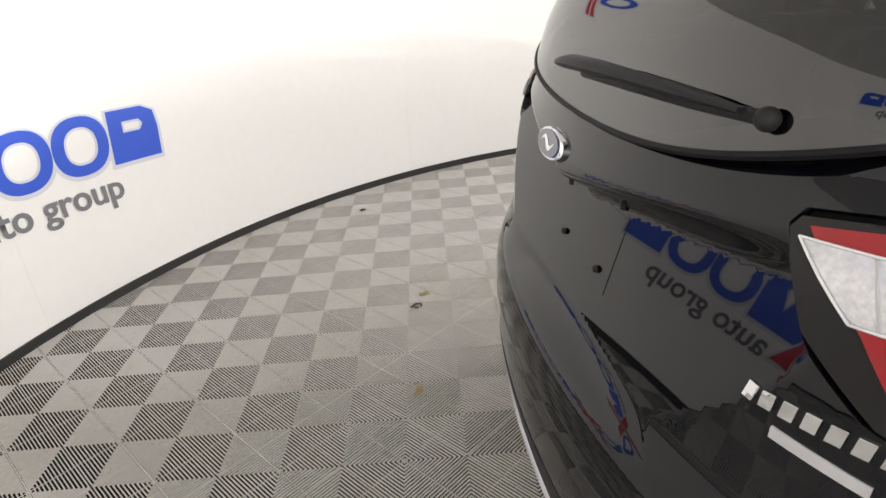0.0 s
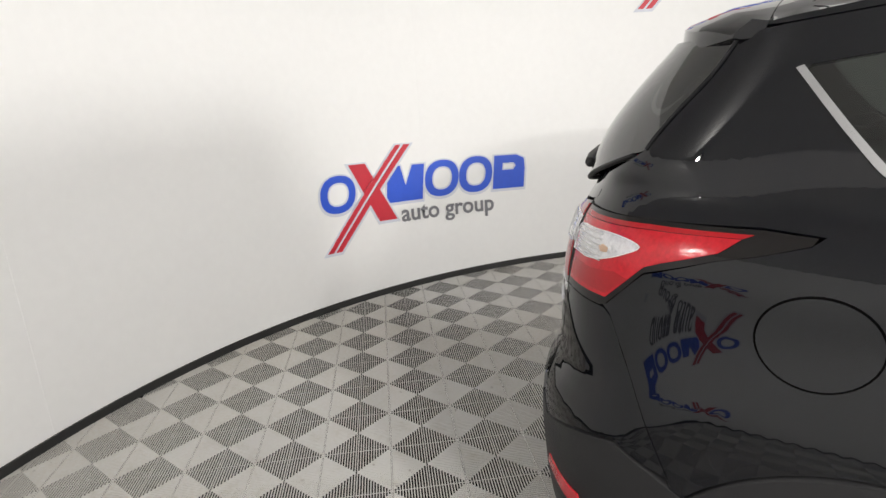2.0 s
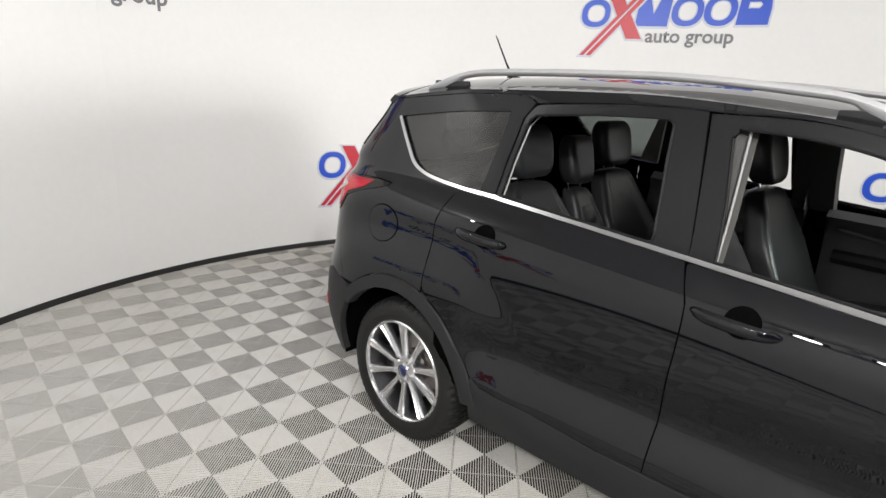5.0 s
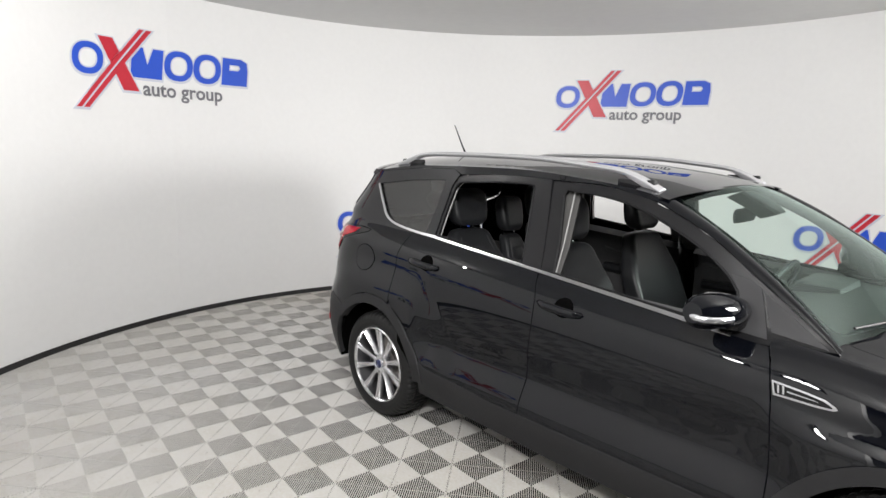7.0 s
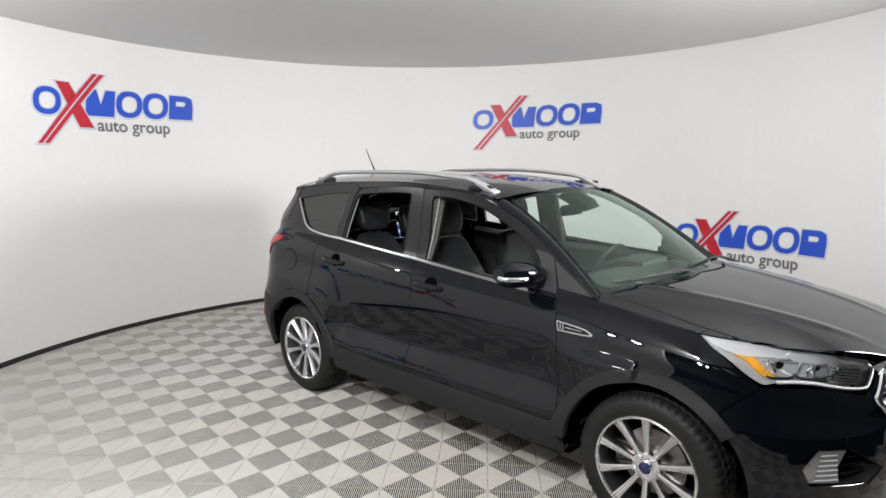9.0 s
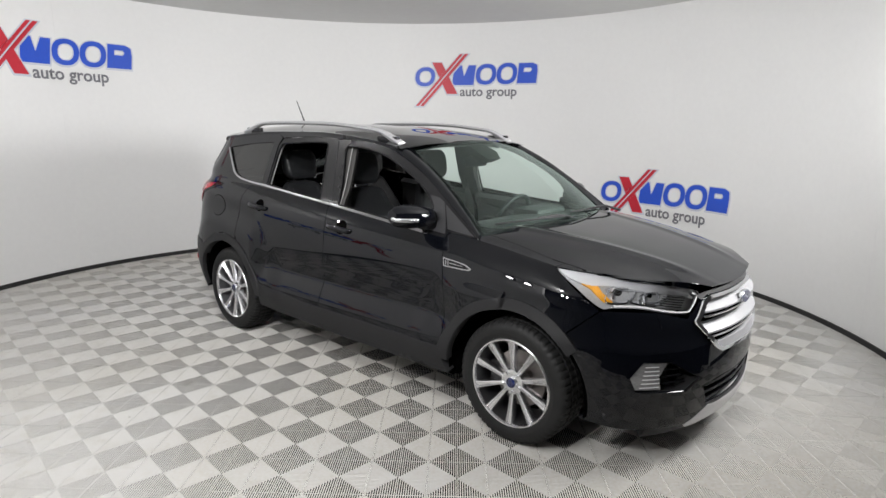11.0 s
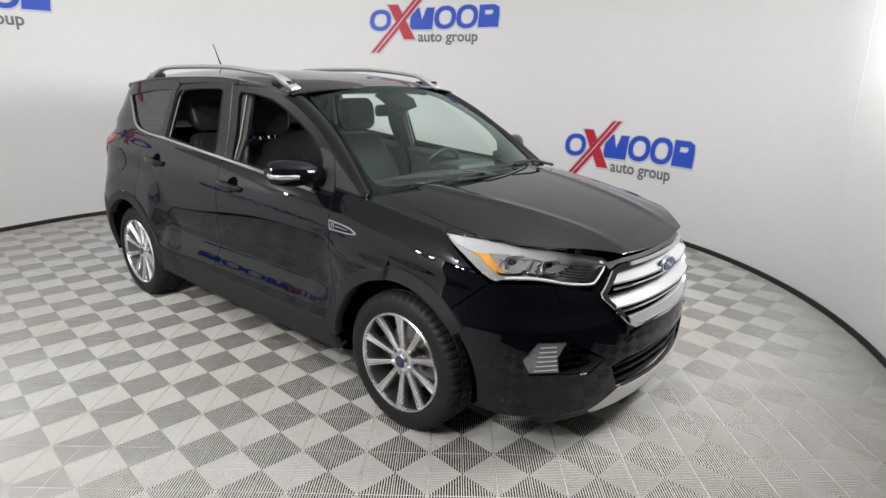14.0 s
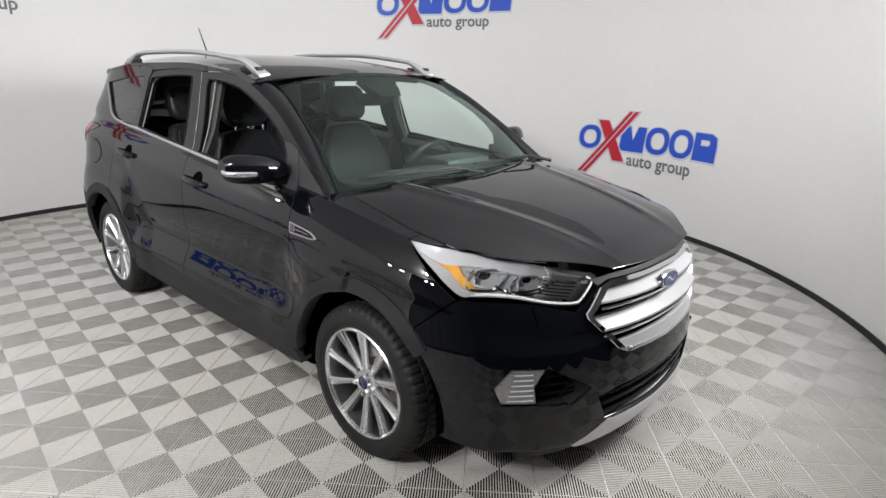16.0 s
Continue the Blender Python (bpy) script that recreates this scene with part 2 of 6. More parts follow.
def half(x, z):
    """Half the body's width at length x and height z."""
    b = belt(x)
    zs, ys = [0.15, 0.30, 0.45, 0.62], [0.825, 0.864, 0.878, 0.882]
    if b - 0.2 > 0.82:
        zs, ys = zs + [0.78], ys + [0.880]
    # under the shoulder a narrow upright ledge, then the flank leans out down to the haunch
    y = table(z, zs + [b - 0.185, b - 0.145, b - 0.10, b - 0.04, b, b + 0.06, b + 0.45], ys + [0.847, 0.845, 0.833, 0.797, 0.765, 0.742, 0.638])
    # the doors: a quick turn under the shoulder, upright to a soft line, hollow below it and flared out at the foot
    door = ease((x + 1.0) / 0.14) * ease((1.10 - x) / 0.28)
    if door > 0:
        c = min(0.81 + 0.045 * x, b - 0.22)
        y += door * (table(z, (0.15, 0.30, 0.40, 0.44, 0.48, 0.53, 0.565, 0.59, 0.605, 0.62, 0.645, c - 0.10, c - 0.05, c, (b - 0.19 + c) / 2, b - 0.19, b - 0.165, b - 0.13, b - 0.10, b - 0.04, b, b + 0.06, b + 0.45),
                           (0.825, 0.870, 0.887, 0.888, 0.884, 0.8690, 0.8550, 0.8445, 0.8395, 0.8375, 0.8375, 0.845, 0.8535, 0.857, 0.8565, 0.8535, 0.851, 0.8425, 0.832, 0.797, 0.765, 0.742, 0.638)) - y)
    y += 0.010 * ease((0.85 - z) / 0.3) * ease((-0.88 - x) / 0.12) * ease((x + 1.9) / 0.3)
    # flared shoulders round the wheels
    for wx, top in ((1.37, 0.010), (-1.36, 0.018)):
        d = math.hypot(x - wx, z - 0.34)
        if d < 0.75:
            k = min((0.75 - d) / 0.16, 1.0)
            y += top * k * k * (3 - 2 * k) * min(max((z - 0.30) / 0.2, 0.0), 1.0) * min(max((1.0 - z) / 0.15, 0.0), 1.0)
    # the corner of the front bumper leans back
    y -= 0.09 * (z - 0.45) * ease((x - 1.6) / 0.4)
    if x > 1.0:
        y *= max(0.0, 1 - min((x - 1.0) / (nose(z) - 1.0), 1.0) ** 4.2) ** (1 / 2.2)
    if x < -0.9:
        y *= math.sqrt(max(0.0, 1 - min((-0.9 - x) / (-0.9 - tail(z)), 1.0) ** (8 + 4 * ease((z - 1.2) / 0.1))))
    return y


@functools.lru_cache(maxsize=None)
def end_x(y, z, front):
    """The body's length at a distance y from its middle, at the front or the rear."""
    lo, hi = (1.0, nose(z)) if front else (-0.9, tail(z))
    for _ in range(24):
        mid = (lo + hi) / 2
        lo, hi = (mid, hi) if half(mid, z) > abs(y) else (lo, mid)
    return (lo + hi) / 2


def hood_z(x, y):
    yb = half(min(x, 1.7), belt(min(x, 1.7)))
    low = belt(min(x, 1.7)) - 0.25 * max(0.0, x - 1.7)
    mid = table(x, (0.9, 1.1, 1.5, 1.8, 2.0, 2.1, 2.2, 2.25), (1.105, 1.10, 1.06, 1.01, 0.96, 0.925, 0.885, 0.85))
    k = min(abs(y) / max(yb, 0.05), 1.0)
    z = low + (mid - low) * (1 - k**4)
    ridge = 0.47 - 0.20 * (x - 1.1)
    return z + 0.007 * math.exp(-((abs(y) - ridge) / 0.035) ** 2) * table(x, (1.0, 1.2, 1.9, 2.1), (0.3, 1, 1, 0.2))


def eave(x):
    """Height of the roof's edge."""
    return table(x, (-1.85, -1.6, -1.1, -0.5, 0.0, 0.3, 0.45), (1.50, 1.552, 1.598, 1.605, 1.572, 1.53, 1.49))


def roof_z(x, y):
    ye = half(max(x, -1.66), eave(max(x, -1.66)))
    mid = table(x, (-1.9, -1.8, -1.4, -0.9, -0.4, 0.1, 0.4), (1.575, 1.60, 1.648, 1.662, 1.65, 1.605, 1.55))
    return eave(x) + (mid - eave(x)) * (1 - min(abs(y) / ye, 1.0) ** 3)


def side_map(s, lift=0.0):
    return lambda x, z: Vector((x, s * (half(x, z) + lift), z))


def front_map(lift=0.0):
    return lambda y, z: Vector((end_x(y, z, True) + lift, y, z))


def rear_map(lift=0.0):
    return lambda y, z: Vector((end_x(y, z, False) - lift, y, z))


def curve_through(pts, n=8):
    """A smooth open line through points of the plane."""
    out = []
    for i in range(len(pts) - 1):
        p0, p1, p2, p3 = pts[max(i - 1, 0)], pts[i], pts[i + 1], pts[min(i + 2, len(pts) - 1)]
        for k in range(n):
            t = k / n
            out.append(tuple(0.5 * (2 * b + (c - a) * t + (2 * a - 5 * b + 4 * c - d) * t * t + (3 * b - a - 3 * c + d) * t**3)
                             for a, b, c, d in zip(p0, p1, p2, p3)))
    return out + [tuple(pts[-1])]


def arc(cx, cz, r, a0, a1, n=24):
    return [(cx + r * math.cos(radians(a0 + (a1 - a0) * i / n)), cz + r * math.sin(radians(a0 + (a1 - a0) * i / n))) for i in range(n + 1)]


def inside(p, poly):
    x, y, hit = p[0], p[1], False
    for (x0, y0), (x1, y1) in zip(poly, poly[1:] + poly[:1]):
        if (y0 > y) != (y1 > y) and x < (x1 - x0) * (y - y0) / (y1 - y0) + x0:
            hit = not hit
    return hit


def refine(poly, step):
    out = []
    for p, q in zip(poly, poly[1:] + poly[:1]):
        n = max(1, int(math.hypot(q[0] - p[0], q[1] - p[1]) / step))
        out += [(p[0] + (q[0] - p[0]) * k / n, p[1] + (q[1] - p[1]) * k / n) for k in range(n)]
    clean = [p for i, p in enumerate(out) if math.hypot(p[0] - out[i - 1][0], p[1] - out[i - 1][1]) > 1e-4]
    return clean


def panel(name, outer, place, inward, material, parent, label="", holes=(), step=0.03, thick=0.012, warp=None):
    """A sheet of bodywork: the outline in its own plane, laid onto the body by place(), with turned-in edges."""
    loops = [refine(list(p), step) for p in (outer, *holes)]
    pts, edges = [], []
    for loop in loops:
        base = len(pts)
        pts += [Vector(p) for p in loop]
        edges += [(base + i, base + (i + 1) % len(loop)) for i in range(len(loop))]
    rim = len(pts)
    us, vs = [p[0] for p in loops[0]], [p[1] for p in loops[0]]
    near = step * 0.45
    taken = {(int(p[0] // near), int(p[1] // near)) for p in pts}
    u = min(us) + step / 2
    row = 0
    while u < max(us):
        v = min(vs) + step / 2 + (step / 2 if row % 2 else 0)
        while v < max(vs):
            if inside((u, v), loops[0]) and not any(inside((u, v), h) for h in loops[1:]):
                if not any((int(u // near) + i, int(v // near) + j) in taken for i in (-1, 0, 1) for j in (-1, 0, 1)):
                    pts.append(Vector((u, v)))
            v += step
        u += step * 0.87
        row += 1
    verts, _, faces, orig, _, _ = delaunay_2d_cdt(pts, edges, [], 0, 1e-6)
    keep = []
    for f in faces:
        c = sum((verts[i] for i in f), Vector((0, 0))) / len(f)
        if inside(c, loops[0]) and not any(inside(c, h) for h in loops[1:]):
            keep.append(f)
    inward = Vector(inward)

    def normal(a, b):
        e = 0.004
        m = (place(a + e, b) - place(a - e, b)).cross(place(a, b + e) - place(a, b - e))
        m = m.normalized() if m.length > 1e-12 else -inward
        return -m if m.dot(inward) > 0 else m

    co = [place(v[0], v[1]) for v in verts]
    no = [normal(v[0], v[1]) for v in verts]
    new_of, out_co, out_no, out_faces = {}, [], [], []
    for f in keep:
        for i in f:
            if i not in new_of:
                new_of[i] = len(out_co)
                out_co.append(co[i])
                out_no.append(no[i])
        a, b, c = (co[i] for i in f[:3])
        flip = (b - a).cross(c - a).dot(no[f[0]]) < 0
        g = [new_of[i] for i in f]
        out_faces.append(g[::-1] if flip else g)
    count = {}
    for f in out_faces:
        for p, q in zip(f, f[1:] + f[:1]):
            count[(p, q)] = True
    skirts = 0
    for (p, q) in list(count):
        if (q, p) not in count:
            a, b = out_co[p], out_co[q]
            k = len(out_co)
            drop_p, drop_q = -out_no[p] * thick, -out_no[q] * thick
            out_co += [a, b, b + drop_q, a + drop_p]
            m = (b - a).cross(drop_p)
            m = -m.normalized() if m.length > 1e-12 else out_no[p]
            bend_p, bend_q = (out_no[p], out_no[q]) if thick < 0.004 else ((m + out_no[p]).normalized(), (m + out_no[q]).normalized())
            out_no += [bend_p, bend_q, bend_q, bend_p] if thick < 0.004 else [bend_p, bend_q, m, m]
            out_faces.append([k + 3, k + 2, k + 1, k])
            skirts += 1
    me = bpy.data.meshes.new(name)
    me.from_pydata(out_co, [], out_faces)
    me.polygons.foreach_set("use_smooth", [True] * len(me.polygons))
    me.normals_split_custom_set_from_vertices(out_no)
    me.materials.append(material)
    ob = new(name, me)
    ob.parent = parent
    if label:
        ob["label"] = label
    return ob


def part(name, bm, material, parent, label="", soft=40):
    ob = bm_object(name, bm, material, parent, label)
    return smooth(ob, soft) if soft else ob


def box(bm, lo, hi, bevel=0.0, turn=None, segments=2):
    """A bevelled block between two corners."""
    made = bmesh.ops.create_cube(bm, size=1, matrix=Matrix.Translation([(p + q) / 2 for p, q in zip(lo, hi)]) @ (turn or Matrix())
                                 @ Matrix.Diagonal([q - p for p, q in zip(lo, hi)] + [1]))
    if bevel:
        edges = {e for v in made["verts"] for e in v.link_edges}
        bmesh.ops.bevel(bm, geom=list(edges), offset=bevel, segments=segments, affect="EDGES", profile=0.6)
    return bm


def tube(bm, pts, radius, sides=10, flat=1.0):
    """A round bar along a line of points; radius may be a list."""
    rings = []
    for i, p in enumerate(pts):
        p = Vector(p)
        d = (Vector(pts[min(i + 1, len(pts) - 1)]) - Vector(pts[max(i - 1, 0)])).normalized()
        a = d.cross(Vector((0, 0, 1)) if abs(d.z) < 0.9 else Vector((1, 0, 0))).normalized()
        b = d.cross(a)
        r = radius[i] if isinstance(radius, (list, tuple)) else radius
        rings.append([bm.verts.new(p + (a * math.cos(2 * math.pi * k / sides) + b * math.sin(2 * math.pi * k / sides) * flat) * r) for k in range(sides)])
    for p, q in zip(rings, rings[1:]):
        for k in range(sides):
            bm.faces.new((p[k], p[(k + 1) % sides], q[(k + 1) % sides], q[k]))
    bm.faces.new(rings[0][::-1])
    bm.faces.new(rings[-1])
    return bm


def lathe(bm, profile, segments=64, shape=None):
    """Turns a profile of (radius, along) about the y axis. shape(k, i, r, y) may move a point."""
    rings = []
    for k in range(segments):
        a = 2 * math.pi * k / segments
        ring = []
        for i, (r, y) in enumerate(profile):
            if shape:
                r, y = shape(k, i, r, y)
            ring.append(bm.verts.new((r * math.cos(a), y, r * math.sin(a))))
        rings.append(ring)
    for k in range(segments):
        p, q = rings[k], rings[(k + 1) % segments]
        for i in range(len(profile) - 1):
            bm.faces.new((p[i], p[i + 1], q[i + 1], q[i]))
    return bm


def loft(bm, rings, close=True):
    """Joins closed rings of points into a skin with capped ends."""
    made = [[bm.verts.new(p) for p in ring] for ring in rings]
    n = len(made[0])
    for p, q in zip(made, made[1:]):
        for k in range(n):
            bm.faces.new((p[k], p[(k + 1) % n], q[(k + 1) % n], q[k]))
    if close:
        bm.faces.new(made[0][::-1])
        bm.faces.new(made[-1])
    bmesh.ops.recalc_face_normals(bm, faces=bm.faces)
    return bm


def rounded(w, h, r, n=5):
    """The outline of a rectangle with round corners, about its middle."""
    out = []
    for cx, cy, a in ((w / 2 - r, h / 2 - r, 0), (-w / 2 + r, h / 2 - r, 90), (-w / 2 + r, -h / 2 + r, 180), (w / 2 - r, -h / 2 + r, 270)):
        out += [(cx + r * math.cos(radians(a + 90 * k / n)), cy + r * math.sin(radians(a + 90 * k / n))) for k in range(n + 1)]
    return out


# ---- car: outlines on the side ----
FWX, RWX, HUBZ, ARCH = 1.37, -1.36, 0.34, 0.405
GAP = 0.0026


def gap_b(z):
    return table(z, (0.4, 0.65, 0.99, 1.12, 1.2, 1.56), (-0.19, -0.178, -0.15, -0.19, -0.20, -0.235))


def gap_f(z):
    return table(z, (0.43, 0.81, 0.986, 1.06, 1.231, 1.245), (0.93, 0.907, 0.875, 0.845, 0.78, 0.775))


def gap_r(z):
    arch_r = 0.462
    low = RWX + math.sqrt(max(arch_r**2 - (z - HUBZ) ** 2, 0)) if z < HUBZ + arch_r else -9
    return max(low, table(z, (0.75, 0.816, 1.073, 1.163, 1.2), (-1.20, -1.197, -1.184, -1.156, -1.14)))


SILL = 0.44


def column(fn, z0, z1, off, n=14):
    return [(fn(z0 + (z1 - z0) * k / n) + off, z0 + (z1 - z0) * k / n) for k in range(n + 1)]


def strip_z(x):
    """Height of the bright strip under the windows."""
    return 1.117 - 0.0875 * x


def under(x0, x1, off, n=10):
    return [(x0 + (x1 - x0) * k / n, strip_z(x0 + (x1 - x0) * k / n) + off) for k in range(n + 1)]


def waist(x0, x1, drop, n=10):
    return [(x0 + (x1 - x0) * k / n, belt(x0 + (x1 - x0) * k / n) - drop) for k in range(n + 1)]


car = tagged(new("car"), "glossy black compact SUV with open side windows on the tiled floor", "car")

QWIN = (curve_through([(-1.035, 1.211), (-1.13, 1.218), (-1.30, 1.238), (-1.40, 1.272), (-1.47, 1.34), (-1.565, 1.455)], 6)
        + curve_through([(-1.555, 1.468), (-1.25, 1.505), (-0.972, 1.521)], 6))
RWIN = (curve_through([(-0.935, 1.21), (-0.922, 1.33), (-0.89, 1.475), (-0.855, 1.513)], 5)
        + curve_through([(-0.6, 1.53), (-0.38, 1.533), (-0.34, 1.515)], 4) + [(-0.335, 1.40), (-0.315, 1.16), (-0.33, 1.154), (-0.6, 1.178)])
FWIN = ([(-0.115, 1.135), (-0.128, 1.3), (-0.155, 1.49)] + curve_through([(-0.14, 1.518), (0.05, 1.505), (0.25, 1.463), (0.5, 1.355), (0.64, 1.264), (0.70, 1.20)], 5)
        + [(0.72, 1.07), (0.4, 1.091)])
BODY_IN = {-1: (0, 1, 0), 1: (0, -1, 0)}


def build_side(s):
    """Doors, fender, rear quarter, trims of one flank."""
    on, inw = side_map(s), BODY_IN[s]
    fine = 0.016 if s < 0 else 0.05
    # front fender: from the door to the lamp, over the wheel
    arch_f = arc(FWX, HUBZ + 0.005, 0.455, 165, 48, 22)
    fend = ([(gap_f(z) + GAP, z) for z in [SILL + (1.05 - SILL) * k / 12 for k in range(13)]] + waist(0.86, 1.535, 0.0)
            + [(1.68, 0.888), (1.80, 0.806), (1.6755, 0.692)] + arch_f[::-1])
    fend = [p for p in fend if p[1] >= SILL - 1e-6]
    panel("front_fender", fend, on, inw, PAINT, car, step=fine)
    # doors
    fdoor = (column(gap_b, SILL, 1.115, GAP) + under(-0.17, 0.825, -0.004) + column(gap_f, 1.04, SILL, -GAP))
    fd = panel("front_door", fdoor, on, inw, PAINT, car, "front door with its window rolled down", step=fine)
    rdoor = (column(gap_r, SILL, 1.175, GAP) + under(-1.135, -0.20, -0.004) + column(gap_b, 1.105, SILL, -GAP))
    rd = panel("rear_door", rdoor, on, inw, PAINT, car, "rear door with its window rolled down", step=fine)
    # window frames of the doors
    fframe = ([(gap_b(1.13) + GAP, 1.13), (gap_b(1.3) + GAP, 1.3), (gap_b(1.56) + GAP, 1.555)]
              + curve_through([(-0.2, 1.557), (0.05, 1.55), (0.28, 1.506), (0.55, 1.39), (0.77, 1.25), (1.055, 1.062)], 5) + [(0.82, 1.040), (0.4, 1.078)])
    panel("window_frame", fframe, side_map(s, -0.004), inw, FRAMEBLACK, fd, holes=[FWIN], step=0.025)
    rframe = ([(-0.955, 1.199), (-0.94, 1.33), (-0.905, 1.50), (-0.865, 1.545)] + curve_through([(-0.84, 1.552), (-0.55, 1.568), (-0.245, 1.566)], 4)
              + [(gap_b(1.3) - GAP, 1.3), (gap_b(1.13) - GAP, 1.13), (-0.5, 1.157)])
    panel("window_frame", rframe, side_map(s, -0.004), inw, FRAMEBLACK, rd, holes=[RWIN], step=0.025)
    # rear quarter with the fixed window
    arch_q = arc(RWX, HUBZ + 0.005, 0.462, 66, 139, 22)
    quarter = ([(-1.205, 0.775)] + [p for p in arch_q if p[0] < -1.2] + [(-1.72, 0.70), (-1.87, 0.985), (-1.89, 1.0), (-1.80, 1.085), (-1.67, 1.13), (-1.52, 1.168), (-1.50, 1.183), (-1.6, 1.192), (-1.98, 1.182)]
               + curve_through([(-1.955, 1.245), (-1.835, 1.317), (-1.80, 1.367), (-1.715, 1.466), (-1.672, 1.53)], 5)
               + [(-1.6, 1.54), (-1.2, 1.578), (-0.92, 1.585), (-0.872, 1.557), (-0.912, 1.50), (-0.946, 1.33), (-0.96, 1.2)] + under(-0.965, -1.13, -0.004, 4)
               + column(gap_r, 1.175, 0.80, -GAP, 8))
    panel("rear_quarter_panel", quarter, on, inw, PAINT, car, holes=[QWIN], step=fine)
    panel("quarter_window", QWIN, side_map(s, -0.010), inw, PRIVACY, car, "dark tinted fixed rear side window", step=0.06, thick=0.004)
    # roof side rail between the windows and the roof's edge
    rail = ([(x, eave(x)) for x in [-1.66 + 0.1 * k for k in range(20)]] + [(0.34, 1.515)]
            + curve_through([(0.30, 1.505), (0.05, 1.555), (-0.2, 1.562), (-0.5, 1.572), (-0.86, 1.558)], 4) + [(-0.92, 1.587), (-1.2, 1.581), (-1.6, 1.543)])
    panel("roof_side", rail, on, inw, PAINT, car, step=0.025)
    # bright strip under the windows
    strip = under(-0.945, 0.72, -0.0065) + under(0.72, -0.945, 0.0065)
    panel("window_strip", strip, side_map(s, 0.007), inw, STRIP, car, "chrome strip under the windows", step=0.03, thick=0.012)
    lower = curve_through([(-0.94, 1.194), (-1.12, 1.206), (-1.304, 1.229), (-1.412, 1.267), (-1.481, 1.338), (-1.577, 1.463)], 6)
    upper = curve_through([(-0.94, 1.209), (-1.12, 1.219), (-1.30, 1.241), (-1.40, 1.275), (-1.468, 1.343), (-1.565, 1.468)], 6)
    panel("window_strip", lower + upper[::-1], side_map(s, 0.007), inw, STRIP, car, "chrome curve round the rear side window", step=0.008, thick=0.012)
    # sail panel at the mirror
    panel("sail_panel", [(gap_f(1.09) + 0.012, 1.085), (0.795, 1.215), (1.03, 1.066)], side_map(s, 0.001), inw, SAIL, car, "grey plastic triangle ahead of the door", step=0.03)
    panel("sail_panel", [(0.665, 1.262), (0.735, 1.252), (0.782, 1.228), (0.838, 1.06), (0.725, 1.068), (0.712, 1.20)], side_map(s, 0.0012), inw, SAIL, fd, "grey plastic panel behind the mirror", step=0.03)
    # wheel arch trims and sill
    for name, cx, a0, a1, wide in (("front", FWX, 176, 36, 0.005), ("rear", RWX, 141, 4, 0.0)):
        outer = [(cx + (0.457 + 0.03 * max(0, (a - 90 if name == 'front' else abs(a - 90)) - 50) / 40) * math.cos(radians(a)), HUBZ + 0.005 + 0.457 * math.sin(radians(a))) for a in [a0 + (a1 - a0) * k / 30 for k in range(31)]]
        inner = arc(cx, HUBZ, ARCH, a1, a0, 30)
        panel("wheel_arch_trim", outer + inner, side_map(s, 0.010), inw, PLASTIC, car, "matt black wheel arch trim", step=0.022, thick=0.05)
    sill = [(-0.925, 0.30), (-0.905, 0.50), (-0.86, 0.475), (-0.3, SILL - 0.004), (0.92, SILL - 0.004), (0.925, 0.36), (0.955, 0.285), (0.0, 0.275)]
    panel("sill_trim", sill, side_map(s, 0.004), inw, PLASTIC, car, "matt black sill", step=0.03, thick=0.06)
    # fuel flap on the right flank only
    if s < 0:
        ring = [(-1.497 + 0.094 * math.cos(2 * math.pi * k / 40), 1.012 + 0.078 * math.sin(2 * math.pi * k / 40)) for k in range(40)]
        panel("fuel_flap", ring, side_map(s, 0.003), inw, PAINT, car, step=0.03, thick=0.006)
        hole = [(-1.497 + 0.098 * math.cos(2 * math.pi * k / 40), 1.012 + 0.082 * math.sin(2 * math.pi * k / 40)) for k in range(40)]
        panel("flap_gap", hole, side_map(s, 0.0012), inw, DARK, car, step=0.03, thick=0.001, holes=[ring])
    # door handles
    for door, x0, z in ((fd, -0.01, 1.0), (rd, -0.945, 1.055)):
        cup = [(x0 + 0.020 + 0.050 * math.cos(2 * math.pi * k / 28), z + 0.006 + 0.044 * math.sin(2 * math.pi * k / 28)) for k in range(28)]
        # flat black disc: the recess's shade put into colour, no hollow is cut
        panel("handle_cup", cup, lambda x, zz, x0=x0, z=z: Vector((x, s * (half(x, zz) + 0.0015), zz)), inw, DARK, door, step=0.012, thick=0.001)
        bm = bmesh.new()
        rings = []
        for k in range(17):
            t = k / 16
            x = x0 - 0.125 + 0.25 * t
            zz = z + 0.008 - 0.016 * t
            w = 0.017 * (1 - abs(2 * t - 1) ** 4) ** 0.5 + 0.004
            out = half(x, zz) + 0.004 + 0.032 * (1 - abs(2 * t - 1) ** 3.5)
            rings.append([(x, s * (out + 0.011 * math.cos(radians(a)) - 0.006), zz + w * math.sin(radians(a))) for a in range(0, 360, 30)])
        loft(bm, rings)
        part("handle", bm, PAINT, door)
    # inner door skins seen through the windows
    for door, outline in ((fd, [(-0.14, 0.45), (-0.13, 1.10), (0.7, 1.075), (0.82, 0.9), (0.85, 0.45)]), (rd, [(-0.88, 0.5), (-1.08, 0.85), (-1.02, 1.17), (-0.22, 1.118), (-0.21, 0.45)])):
        panel("door_lining", outline, side_map(s, -0.075), (0, -inw[1], 0), TRIM, door, "black padded inner door lining", step=0.06, thick=-0.05)
        bm = bmesh.new()
        x0, x1 = outline[0][0] + 0.05, outline[-1][0] - 0.1
        xs = sorted((x0, x1))
